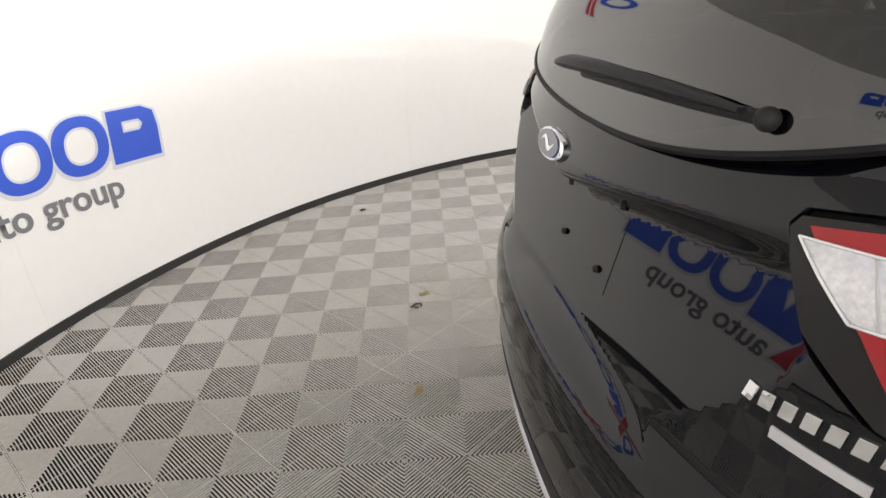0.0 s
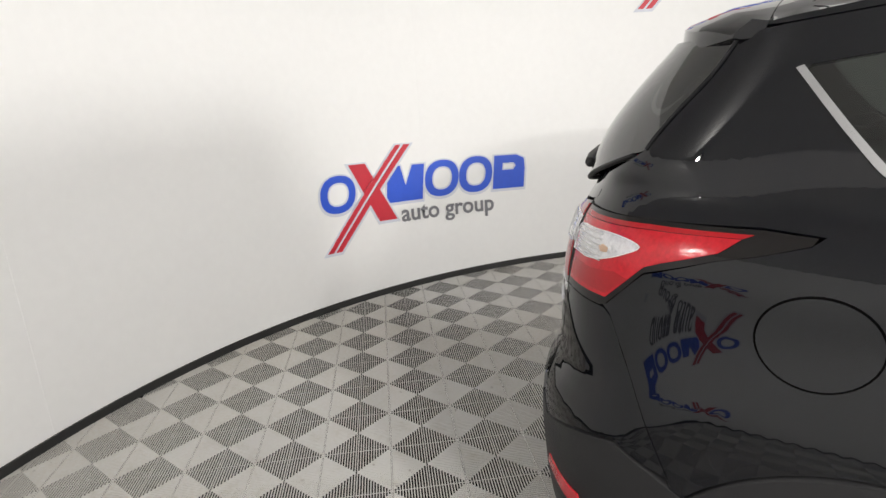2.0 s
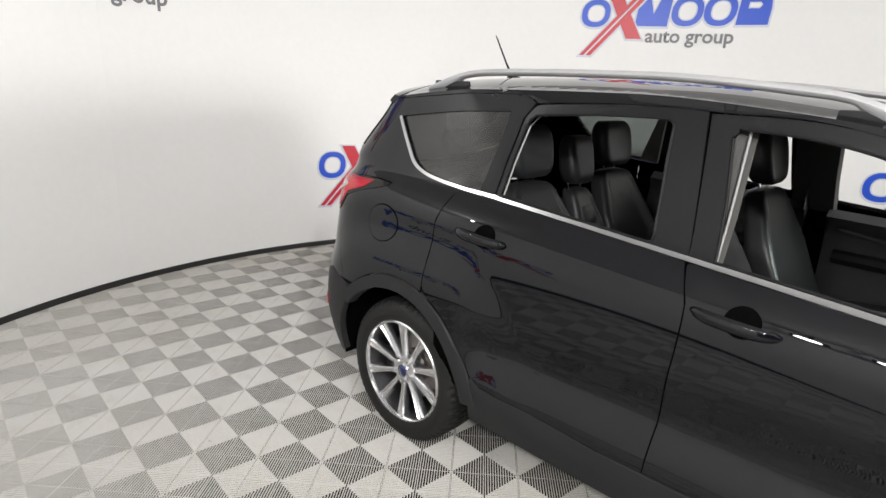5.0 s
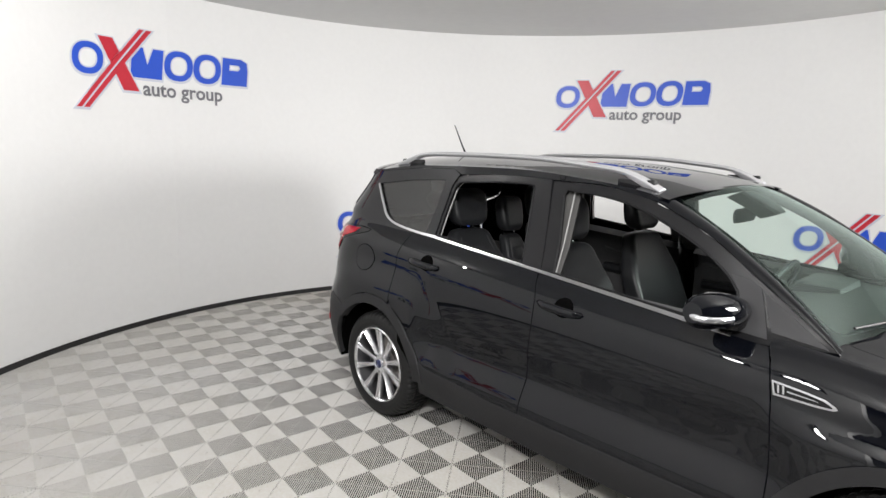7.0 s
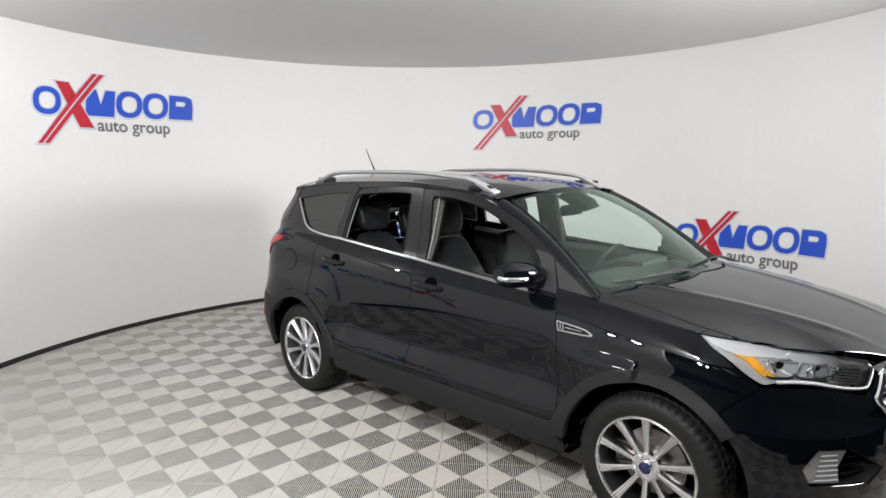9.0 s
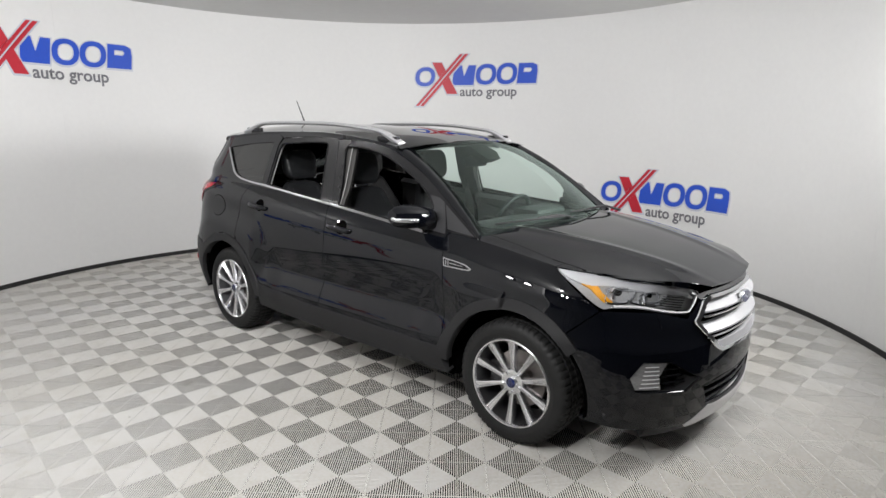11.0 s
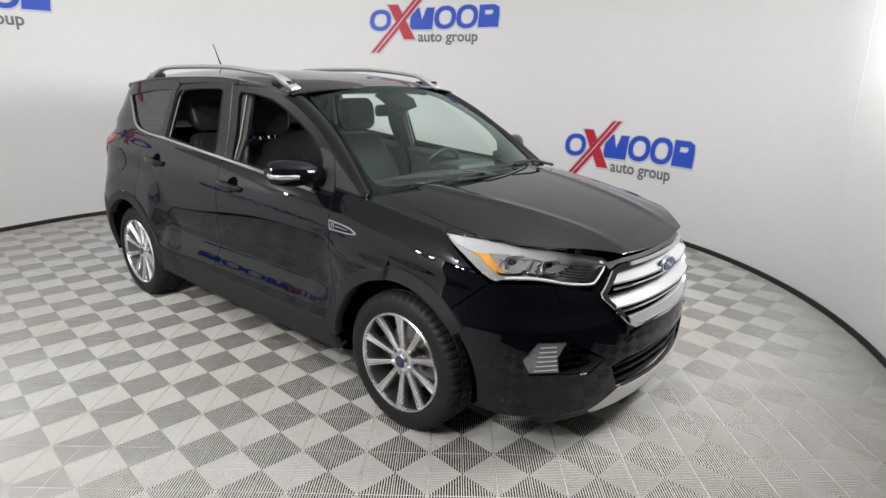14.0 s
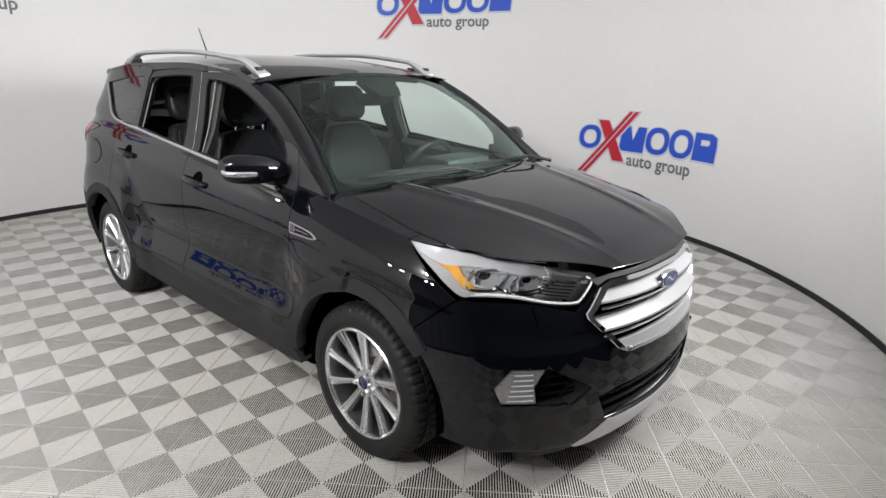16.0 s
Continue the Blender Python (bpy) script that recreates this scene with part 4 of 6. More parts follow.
# headlights
def headlight(s):
    lamp = new("headlight")
    lamp.parent = car
    inw = BODY_IN[s]
    outline = curve_through([(1.545, 0.977), (1.68, 0.968), (1.82, 0.954), (1.965, 0.924), (2.108, 0.880)], 5) + [(2.130, 0.852), (2.124, 0.79), (2.11, 0.778)] + curve_through([(2.045, 0.79), (1.935, 0.822), (1.86, 0.812), (1.815, 0.812), (1.70, 0.888), (1.56, 0.97)], 5)
    panel("headlight_cover", outline, side_map(s, 0.001), inw, LAMPGLASS, lamp, "clear headlight cover", step=0.02, thick=0.008)
    deep = lambda k: (lambda x, z: Vector((x - 0.05 * k, s * (half(x, z) - 0.035 * k), z)))
    panel("headlight_bowl", outline, deep(0.6), inw, BOWL, lamp, step=0.03, thick=0.002)
    panel("bowl_trim", curve_through([(1.56, 0.973), (1.68, 0.962), (1.82, 0.948), (1.965, 0.917), (2.102, 0.875)], 4) + curve_through([(2.085, 0.858), (1.95, 0.886), (1.82, 0.908), (1.72, 0.912), (1.62, 0.942)], 4), deep(0.25), inw, BAND, lamp, "bright reflector band", step=0.02, thick=0.02)
    bm = bmesh.new()
    tube(bm, [deep(0.12)(x, z) for x, z in curve_through([(2.096, 0.872), (2.114, 0.852), (2.112, 0.803), (2.098, 0.794), (2.045, 0.802), (1.965, 0.821), (1.90, 0.826), (1.85, 0.825)], 4)], 0.0080, 8)
    part("bowl_edge", bm, BAND, lamp, "bright strip round the lamp's end")
    panel("amber_reflector", [(1.688, 0.921), (1.757, 0.917), (1.79, 0.885), (1.855, 0.836), (1.815, 0.842), (1.745, 0.895)], deep(0.3), inw, AMBER, lamp, "amber side reflector", step=0.015, thick=0.02)
    for x, z, r in ((1.87, 0.873, 0.040), (1.985, 0.858, 0.034)):
        c = Vector((x, s * half(x, z), z))
        n = Vector((0.85, s * 0.5, 0.05)).normalized()
        m = Matrix.Translation(c - n * 0.055) @ n.to_track_quat("Z", "Y").to_matrix().to_4x4()
        bm = bmesh.new()
        loft(bm, [[(p[0] * q, p[1] * q, h) for p in rounded(2 * r, 1.5 * r, r * 0.4)] for h, q in ((-0.01, 1.1), (0.03, 1.15), (0.032, 0.95), (0.01, 0.8))])
        bmesh.ops.transform(bm, matrix=m, verts=bm.verts)
        part("lamp_housing", bm, ALLOY, lamp)
        bm = bmesh.new()
        bmesh.ops.create_uvsphere(bm, u_segments=16, v_segments=10, radius=r * 0.72, matrix=m @ Matrix.Translation((0, 0, 0.0)) @ Matrix.Diagonal((1, 1, 0.8, 1)))
        part("projector_lens", bm, SMOKE, lamp)
    panel("ribbed_reflector", [(2.012, 0.872), (2.094, 0.851), (2.102, 0.810), (2.094, 0.801), (2.045, 0.812), (2.004, 0.822)], deep(0.36), inw, BAND, lamp, "pale ribbed reflector beside the projectors", step=0.015, thick=0.01)
    for k in range(5):
        bm = bmesh.new()
        tube(bm, [deep(0.34)(x, 0.820 + 0.0095 * k - 0.22 * (x - 2.05)) for x in (2.014, 2.04, 2.066, 2.09)], 0.0020, 5)
        part("lens_rib", bm, GLOSSBLACK, lamp)
    # bright brackets round the projectors
    for x, z, w, h in ((1.865, 0.871, 0.050, 0.036), (1.985, 0.853, 0.044, 0.029)):
        bm = bmesh.new()
        loop = [(x + w * math.copysign(abs(math.cos(a)) ** 0.6, math.cos(a)), z + h * math.copysign(abs(math.sin(a)) ** 0.6, math.sin(a))) for a in (2 * math.pi * k / 24 for k in range(25))]
        tube(bm, [deep(0.38)(px, pz) for px, pz in loop], 0.005, 6)
        part("projector_bezel", bm, CHROME, lamp, "chrome projector surround")
    for line in ([(1.835, 0.872), (1.85, 0.848), (1.90, 0.838), (1.945, 0.842)], [(1.955, 0.872), (1.96, 0.848), (2.0, 0.838), (2.045, 0.845)], [(1.80, 0.893), (1.90, 0.888), (1.99, 0.876), (2.06, 0.858)]):
        bm = bmesh.new()
        tube(bm, [deep(0.45)(x, z) for x, z in curve_through(line, 4)], 0.0045, 6)
        part("light_guide", bm, SATIN, lamp)
    bm = bmesh.new()
    pts = [deep(0.35)(x, z) for x, z in curve_through([(1.90, 0.85), (1.94, 0.833), (2.0, 0.836), (2.035, 0.852), (2.05, 0.868)], 4)]
    tube(bm, pts, 0.005, 6)
    part("lamp_ring", bm, CHROME, lamp)
    # fender vent badge behind the wheel
    badge_place = side_map(s, 0.006)
    rim = [(0.893, 0.945), (1.0, 0.935), (1.06, 0.927), (1.092, 0.913), (1.098, 0.905), (1.085, 0.899), (1.04, 0.896), (0.905, 0.897)]
    well = [(0.8995, 0.9385), (1.0, 0.929), (1.054, 0.9215), (1.080, 0.911), (1.083, 0.9065), (1.076, 0.9045), (1.04, 0.9025), (0.9105, 0.9035)]
    panel("fender_vent", rim, badge_place, inw, STRIP, car, "chrome fender vent", holes=[well], step=0.01, thick=0.008)
    panel("vent_insert", well, side_map(s, 0.002), inw, GLOSSBLACK, car, step=0.02, thick=0.002)
    for x in (0.912, 0.928):
        panel("vent_bar", [(x, 0.934), (x + 0.006, 0.9335), (x + 0.011, 0.907), (x + 0.005, 0.907)], side_map(s, 0.005), inw, STRIP, car, step=0.02, thick=0.004)
    panel("vent_bar", [(0.945, 0.922), (1.03, 0.916), (1.042, 0.913), (0.946, 0.917)], side_map(s, 0.006), inw, STRIP, car, step=0.02, thick=0.005)

    # strip of wing between the bonnet's edge and the lamp
    def strip(u, v):
        x = 1.545 + 0.565 * u
        i = next((k for k in range(len(hood_side) - 1) if hood_side[k + 1][0] >= x), len(hood_side) - 2)
        (x0, y0), (x1, y1) = hood_side[i], hood_side[i + 1]
        y = y0 + (y1 - y0) * (x - x0) / max(x1 - x0, 1e-6) + 0.003
        z = table(x, (1.545, 1.68, 1.82, 1.965, 2.113), (0.979, 0.970, 0.956, 0.926, 0.883))
        return Vector((x, s * y, hood_z(x, y) - 0.002)).lerp(Vector((x, s * half(x, z), z)), v)

    panel("wing_strip", [(0, 0), (1, 0), (1, 1), (0, 1)], strip, (0, -s * 0.4, -1), PAINT, car, step=0.05, thick=0.006)


for s in (-1, 1):
    headlight(s)

# ---- rear face ----
rr = rear_map()


def glass_foot(y):
    """Height of the rear window's lower edge."""
    return 1.165 + 0.2327 * y**2 + 0.2014 * y**4


gate_half = [(y, glass_foot(y) - 0.006) for y in (0.0, 0.08, 0.16, 0.24, 0.32, 0.40, 0.47, 0.53, 0.575)] + [(0.615, 1.192), (0.482, 1.168), (0.476, 1.150), (0.53, 1.055), (0.61, 0.998), (0.685, 0.985), (0.665, 0.88), (0.60, 0.72), (0.55, 0.672), (0.30, 0.652), (0.0, 0.648)]


def gate_map(lift=0.0):
    """The tailgate: a ridge under the badge and a hollow for the number plate beneath it."""
    def place(y, z):
        x = end_x(y, z, False)
        hollow = max(0.0, -2.112 + 0.30 * (z - 0.9) - x) * ease((1.068 + 0.165 * abs(y) - z) / 0.06) * ease((z - 0.735) / 0.08)
        return Vector((x - lift + hollow, y, z))
    return place


gate = panel("tailgate", mirrored(gate_half), gate_map(), (1, 0, 0), PAINT, car, "black tailgate with a hollow for the plate", step=0.0115, thick=0.015)
panel("plate_pad", [(-0.155, 0.885), (0.155, 0.885), (0.155, 1.02), (-0.155, 1.02)], gate_map(0.0012), (1, 0, 0), PAINT, gate, step=0.0115, thick=0.002)
for y, z in ((-0.11, 0.912), (0.06, 0.912), (-0.13, 1.035), (0.0, 1.04)):
    bm = bmesh.new()
    p = gate_map(0.002)(y, z)
    bmesh.ops.create_cone(bm, cap_ends=True, segments=10, radius1=0.008, radius2=0.005, depth=0.006, matrix=Matrix.Translation(p + Vector((-0.004, 0, 0))) @ pose(0, 0, 0, 0, -90, 0))
    part("plate_screw", bm, PLASTIC, gate)
oval_badge("rear_badge", rr(0.06, 1.098) + Vector((-0.003, 0, 0)), (-1, 0, 0.3), 0.072, 0.030, gate)
# model badge: bars in place of letters, and a small plaque
for k in range(8):
    y, z = -0.505 - 0.0215 * k, 0.958 + 0.0019 * k
    panel("badge_bar", [(y, z), (y - 0.0135, z + 0.001), (y - 0.0155, z + 0.021), (y - 0.002, z + 0.020)], gate_map(0.004), (1, 0, 0), CHROME, gate, step=0.01, thick=0.004)
panel("badge_plaque", [(-0.545, 0.945), (-0.635, 0.943), (-0.635, 0.930), (-0.545, 0.931)], gate_map(0.004), (1, 0, 0), SATIN, gate, step=0.02, thick=0.004)


# rear window: one curved pane from flank to flank
def rear_glass(u, v):
    foot = glass_foot(u * 0.68)
    z = foot + (1.53 - foot) * v
    mid = table(z, (1.15, 1.20, 1.257, 1.33, 1.42, 1.53), (-2.108, -2.094, -2.076, -2.048, -1.985, -1.885))
    side = table(z, (1.15, 1.24, 1.317, 1.367, 1.466, 1.53), (-1.90, -1.87, -1.835, -1.80, -1.715, -1.675))
    return Vector((mid + (side - mid) * abs(u) ** 4, u * half(side, z), z))


panel("rear_window", [(-0.998, 0), (0.998, 0), (0.998, 1), (-0.998, 1)], rear_glass, (1, 0, -0.5), REARGLASS, car, "dark tinted wrap-round rear window", step=0.045, thick=0.004)
# spoiler with a blunt edge, turned down at its corners
bm = bmesh.new()
rings = []
for k in range(33):
    y = -0.655 + 1.31 * k / 32
    q = min(abs(y) / 0.575, 1.0)
    past = max(abs(y) - 0.575, 0.0) / 0.09
    xr = -1.866 + 0.104 * q**3.5 + 0.085 * past
    zt = 1.584 - 0.033 * q * q - 0.010 * past
    top = roof_z(-1.63, y)
    rings.append([(-1.63, y, top + 0.0015), ((xr - 1.63) / 2, y, (zt + top) / 2 + 0.010), (xr + 0.012, y, zt + 0.001), (xr, y, zt - 0.008), (xr - 0.004, y, zt - 0.040 * (1 - 0.6 * past)), (xr + 0.012, y, zt - 0.047 * (1 - 0.6 * past)), (-1.64, y, zt - 0.045 * (1 - 0.6 * past))])
loft(bm, rings)
part("roof_spoiler", bm, PAINT, car, "black rear roof spoiler", soft=38)
for s in (-1, 1):
    # tail lamp: outer half on the flank, inner half on the tailgate
    lamp = new("tail_light")
    lamp.parent = car
    inw = BODY_IN[s]
    shell = [(-2.012, 1.0), (-1.985, 1.178), (-1.8, 1.188), (-1.6, 1.188), (-1.512, 1.182), (-1.52, 1.170), (-1.60, 1.148), (-1.67, 1.132), (-1.80, 1.090), (-1.885, 1.004), (-1.90, 0.998)]
    panel("lamp_shell", shell, side_map(s, 0.004), inw, SMOKE, lamp, "smoked tail lamp shell", step=0.02, thick=0.01)
    red = [(-2.007, 1.018), (-1.987, 1.160), (-1.8, 1.170), (-1.63, 1.172), (-1.665, 1.147), (-1.765, 1.116), (-1.80, 1.102), (-1.885, 1.020)]
    clear = curve_through([(-2.002, 1.083), (-1.993, 1.137), (-1.93, 1.148), (-1.86, 1.150), (-1.812, 1.138), (-1.85, 1.116), (-1.905, 1.095), (-1.95, 1.086)], 4)
    panel("red_lens", red, side_map(s, 0.007), inw, REDLENS, lamp, "red tail lamp lens", holes=[clear], step=0.018, thick=0.004)
    panel("clear_lens", clear, side_map(s, 0.009), inw, TAILCLEAR, lamp, "clear reversing lens", step=0.014, thick=0.006)
    for k in range(6):
        bm = bmesh.new()
        z = 1.091 + 0.0088 * k
        tube(bm, [side_map(s, 0.0095)(x, z + 0.0004 * k * (x + 2.0) * 40) for x in (-1.988, -1.96, -1.93, -1.905)], 0.0018, 5)
        part("lens_rib", bm, RIB, lamp)
    panel("bulb", [(-1.905, 1.110), (-1.912, 1.120), (-1.900, 1.126), (-1.886, 1.122), (-1.888, 1.112)], side_map(s, 0.0105), inw, BULB, lamp, step=0.01, thick=0.002)
    bm = bmesh.new()
    tube(bm, [side_map(s, 0.0105)(x, z) for x, z in clear + clear[:1]], 0.0012, 6)
    part("lens_frame", bm, BAND, lamp, "bright frame of the reversing lens")
    panel("lens_top", [(-1.984, 1.1615), (-1.8, 1.1715), (-1.628, 1.1735), (-1.61, 1.1805), (-1.8, 1.180), (-1.982, 1.1705)], side_map(s, 0.0065), inw, DEEPRED, lamp, "dark red upper edge of the lens", step=0.02, thick=0.003)
    panel("lens_low", [(-1.998, 1.03), (-1.996, 1.066), (-1.93, 1.068), (-1.865, 1.078), (-1.835, 1.070), (-1.885, 1.028)], side_map(s, 0.0085), inw, DEEPRED, lamp, step=0.018, thick=0.004)
    inner = [(s * y, z) for y, z in ((0.486, 1.161), (0.613, 1.185), (0.68, 1.00), (0.667, 0.992), (0.622, 1.002), (0.54, 1.06), (0.482, 1.148))]
    panel("lamp_shell", inner, rear_map(0.004), (1, 0, 0), SMOKE, lamp, step=0.02, thick=0.022)
    red2 = [(s * y, z) for y, z in ((0.50, 1.156), (0.612, 1.179), (0.676, 1.012), (0.64, 1.018), (0.585, 1.08))]
    clear2 = [(s * y, z) for y, z in ((0.500, 1.146), (0.622, 1.154), (0.655, 1.095), (0.575, 1.088))]
    panel("red_lens", red2, rear_map(0.007), (1, 0, 0), DEEPRED, lamp, holes=[], step=0.018, thick=0.004)
    panel("clear_lens", clear2, rear_map(0.009), (1, 0, 0), TAILCLEAR, lamp, step=0.014, thick=0.005)
    for k in range(5):
        bm = bmesh.new()
        z = 1.100 + 0.010 * k
        tube(bm, [rear_map(0.0095)(s * (y - 0.0006 * (z - 1.1) * 800), z) for y in (0.608, 0.625, 0.646)], 0.0016, 5)
        part("lens_rib", bm, RIB, lamp)
    bm = bmesh.new()
    tube(bm, [rear_map(0.011)(y, z) for y, z in refine(clear2, 0.02) + clear2[:1]], 0.0016, 6)
    part("lens_frame", bm, BAND, lamp, "bright frame of the reversing lens")
    bm = bmesh.new()
    tube(bm, [rear_map(0.0095)(s * y, z) for y, z in ((0.566, 1.147), (0.583, 1.118), (0.596, 1.092))], 0.002, 5)
    part("lens_rib", bm, RIB, lamp)

# rear bumper: painted upper, matt lower
for s in (-1, 1):
    up = ([(-1.72, 0.695), (-1.868, 0.978), (-1.89, 0.994), (-2.018, 0.992), (-2.03, 0.97), (-2.045, 0.87), (-2.075, 0.74), (-2.085, 0.69), (-2.06, 0.655), (-1.95, 0.70), (-1.84, 0.733), (-1.79, 0.712)])
    panel("bumper_corner", up, side_map(s), BODY_IN[s], PAINT, car, step=0.024, thick=0.02)
rear_bumper = panel("rear_bumper", mirrored([(0.0, 0.642), (0.30, 0.646), (0.55, 0.666), (0.62, 0.66), (0.62, 0.50), (0.0, 0.49)]), rr, (1, 0, 0), PAINT, car, "black rear bumper", step=0.04, thick=0.02)
panel("bumper_lower", mirrored([(0.0, 0.486), (0.62, 0.496), (0.62, 0.30), (0.0, 0.27)]), rear_map(0.002), (1, 0, 0), PLASTIC, rear_bumper, "matt black lower bumper", step=0.05, thick=0.03)
panel("rear_lip", mirrored([(0.0, 0.37), (0.40, 0.37), (0.45, 0.30), (0.42, 0.25), (0.0, 0.25)]), rear_map(0.012), (1, 0, 0), SILVER, rear_bumper, "silver rear lip", step=0.05, thick=0.02)
for s in (-1, 1):
    low = [(end_x(0.62, z, False), z) for z in (0.30, 0.4, 0.5, 0.6, 0.655)] + [(-2.062, 0.648), (-1.95, 0.693), (-1.84, 0.726), (-1.79, 0.705)] + arc(RWX, HUBZ + 0.005, 0.462, 136, 140, 2) + arc(RWX, HUBZ + 0.005, 0.425, 141, 186, 12) + [(-1.83, 0.27)]
    panel("bumper_lower", low, side_map(s, 0.002), BODY_IN[s], PLASTIC, rear_bumper, step=0.03, thick=0.03)
    panel("reflector", [(-2.055, 0.52), (-2.045, 0.55), (-1.93, 0.545), (-1.92, 0.525), (-1.93, 0.505)], side_map(s, 0.008), BODY_IN[s], REDLENS, rear_bumper, "red bumper reflector", step=0.02, thick=0.008)

# rear wiper
wiper = new("rear_wiper")
wiper.parent = car
bm = bmesh.new()
tube(bm, [(-2.128, 0.045, 1.252), (-2.126, 0.0, 1.257), (-2.118, -0.10, 1.260), (-2.104, -0.22, 1.259), (-2.086, -0.34, 1.256), (-2.074, -0.40, 1.252)], [0.014, 0.022, 0.021, 0.017, 0.013, 0.008], 10, 0.55)
part("wiper_arm", bm, PLASTIC, wiper)
bm = bmesh.new()
tube(bm, [(-2.100, 0.0, 1.236), (-2.092, -0.15, 1.240), (-2.078, -0.30, 1.243), (-2.056, -0.43, 1.246)], 0.009, 8)
part("wiper_blade", bm, PLASTIC, wiper)
bm = bmesh.new()
bmesh.ops.create_uvsphere(bm, u_segments=14, v_segments=8, radius=0.014, matrix=Matrix.Translation((-2.060, -0.425, 1.247)))
part("wiper_clip", bm, PLASTIC, wiper)
# dark joint between the rear window and the tailgate
bm = bmesh.new()
tube(bm, [rear_glass(u, 0.0) + Vector((0.001, 0, -0.003)) for u in [-0.97 + 1.94 * k / 40 for k in range(41)]], 0.006, 6)
part("glass_joint", bm, SEAL, car, "black joint under the rear window")
for s in (-1, 1):
    bm = bmesh.new()
    tube(bm, [rear_glass(s * 0.998, k / 14) for k in range(15)], 0.005, 6)
    part("glass_joint", bm, SEAL, car, "black joint beside the rear window")

# ---- wheels ----
def build_wheel(x, s):
    wheel = new("wheel")
    wheel.parent = car
    at = Matrix.Translation((x, s * 0.745, HUBZ)) @ (Matrix() if s < 0 else pose(0, 0, 0, 0, 0, 180))

    def put(name, bm, ma, parent, label="", soft=35):
        bmesh.ops.recalc_face_normals(bm, faces=bm.faces)
        bmesh.ops.transform(bm, matrix=at, verts=bm.verts)
        return part(name, bm, ma, parent, label, soft)

    # outer face looks to -y
    R0, RIM = 0.338, 0.238
    prof = [(RIM - 0.004, -0.100), (RIM + 0.006, -0.112), (RIM + 0.02, -0.117), (0.285, -0.120), (0.305, -0.117), (0.318, -0.111), (0.329, -0.101), (0.3335, -0.090), (0.3365, -0.075), (0.337, -0.062),
            (0.329, -0.060), (0.329, -0.053), (0.338, -0.051), (0.338, -0.012), (0.330, -0.010), (0.330, -0.002), (0.338, 0.0),
            (0.338, 0.04), (0.330, 0.042), (0.330, 0.05), (0.337, 0.052), (0.334, 0.085), (0.318, 0.108), (0.28, 0.115), (RIM, 0.10)]

    def sipes(k, i, r, y):
        if k % 4 == 0 and i in (5, 6, 7, 8, 9, 20, 21, 22):
            r -= 0.007
        if k % 4 == 2 and i in (12, 13, 16, 17):
            r -= 0.005
        return r, y

    bm = bmesh.new()
    lathe(bm, prof, 220, sipes)
    tyre = put("tyre", bm, RUBBER, wheel, "black road tyre", 30)
    bm = bmesh.new()
    lathe(bm, [(0.268, -0.1205), (0.272, -0.1215), (0.276, -0.1205)], 72)
    put("sidewall_rib", bm, RUBBER, tyre)
    # barrel
    bm = bmesh.new()
    lathe(bm, [(RIM + 0.004, -0.112), (RIM - 0.001, -0.117), (RIM - 0.007, -0.116), (RIM - 0.011, -0.108), (RIM - 0.012, -0.10)], 80)
    rim = put("rim", bm, ALLOY, wheel, "ten-spoke polished alloy rim")
    bm = bmesh.new()
    lathe(bm, [(RIM - 0.012, -0.1005), (RIM - 0.019, -0.06), (RIM - 0.035, 0.0), (RIM - 0.03, 0.09), (RIM + 0.002, 0.10)], 80)
    put("barrel", bm, ALLOYDARK, rim, "dull grey rim barrel")
    # spokes, narrow at the hub and broad at the rim
    for k in range(10):
        a = radians(90 + 36 * k)
        bm = bmesh.new()
        rings = []
        for j in range(13):
            t = j / 12
            r = 0.050 + (RIM - 0.012 - 0.050) * t
            w = 0.0118 + 0.0135 * t**1.2 + 0.003 * (1 - t) ** 3
            dish = -0.088 - 0.022 * t**1.5
            c, n = math.cos(a), math.sin(a)
            sect = [(-w, 0.032), (-w * 0.96, 0.010), (-w * 0.70, -0.001), (-w * 0.42, -0.002), (-w * 0.2, 0.006), (w * 0.2, 0.006), (w * 0.42, -0.002), (w * 0.70, -0.001), (w * 0.96, 0.010), (w, 0.032)]
            rings.append([(r * c - q * n, dish + d, r * n + q * c) for q, d in sect])
        loft(bm, rings)
        put("spoke", bm, ALLOY, rim, "", 50)
    bm = bmesh.new()
    lathe(bm, [(0.001, -0.085), (0.026, -0.088), (0.045, -0.092), (0.066, -0.088), (0.072, -0.075), (0.072, -0.03)], 40)
    put("hub", bm, ALLOY, rim)
    bm = bmesh.new()
    lathe(bm, [(0.0005, -0.101), (0.020, -0.100), (0.026, -0.096), (0.028, -0.086)], 28)
    put("hub_cap", bm, BADGEBLUE, rim, "blue hub cap")
    bm = bmesh.new()
    lathe(bm, [(0.027, -0.088), (0.0285, -0.099), (0.031, -0.099), (0.032, -0.088)], 28)
    put("cap_ring", bm, CHROME, rim)
    for k in range(5):
        a = radians(90 + 72 * k + 36)
        bm = bmesh.new()
        bmesh.ops.create_cone(bm, cap_ends=True, segments=6, radius1=0.0115, radius2=0.009, depth=0.022,
                              matrix=Matrix.Translation((0.053 * math.cos(a), -0.095, 0.053 * math.sin(a))) @ pose(0, 0, 0, 90, 0, 0))
        put("wheel_nut", bm, CHROME, rim, "", 20)
    # brake behind the spokes
    bm = bmesh.new()
    lathe(bm, [(0.03, -0.02), (0.08, -0.03), (0.082, -0.012), (0.155, -0.012), (0.155, 0.012), (0.03, 0.012)], 48)
    put("brake_disc", bm, DISC, wheel, "worn steel brake disc")
    bm = bmesh.new()
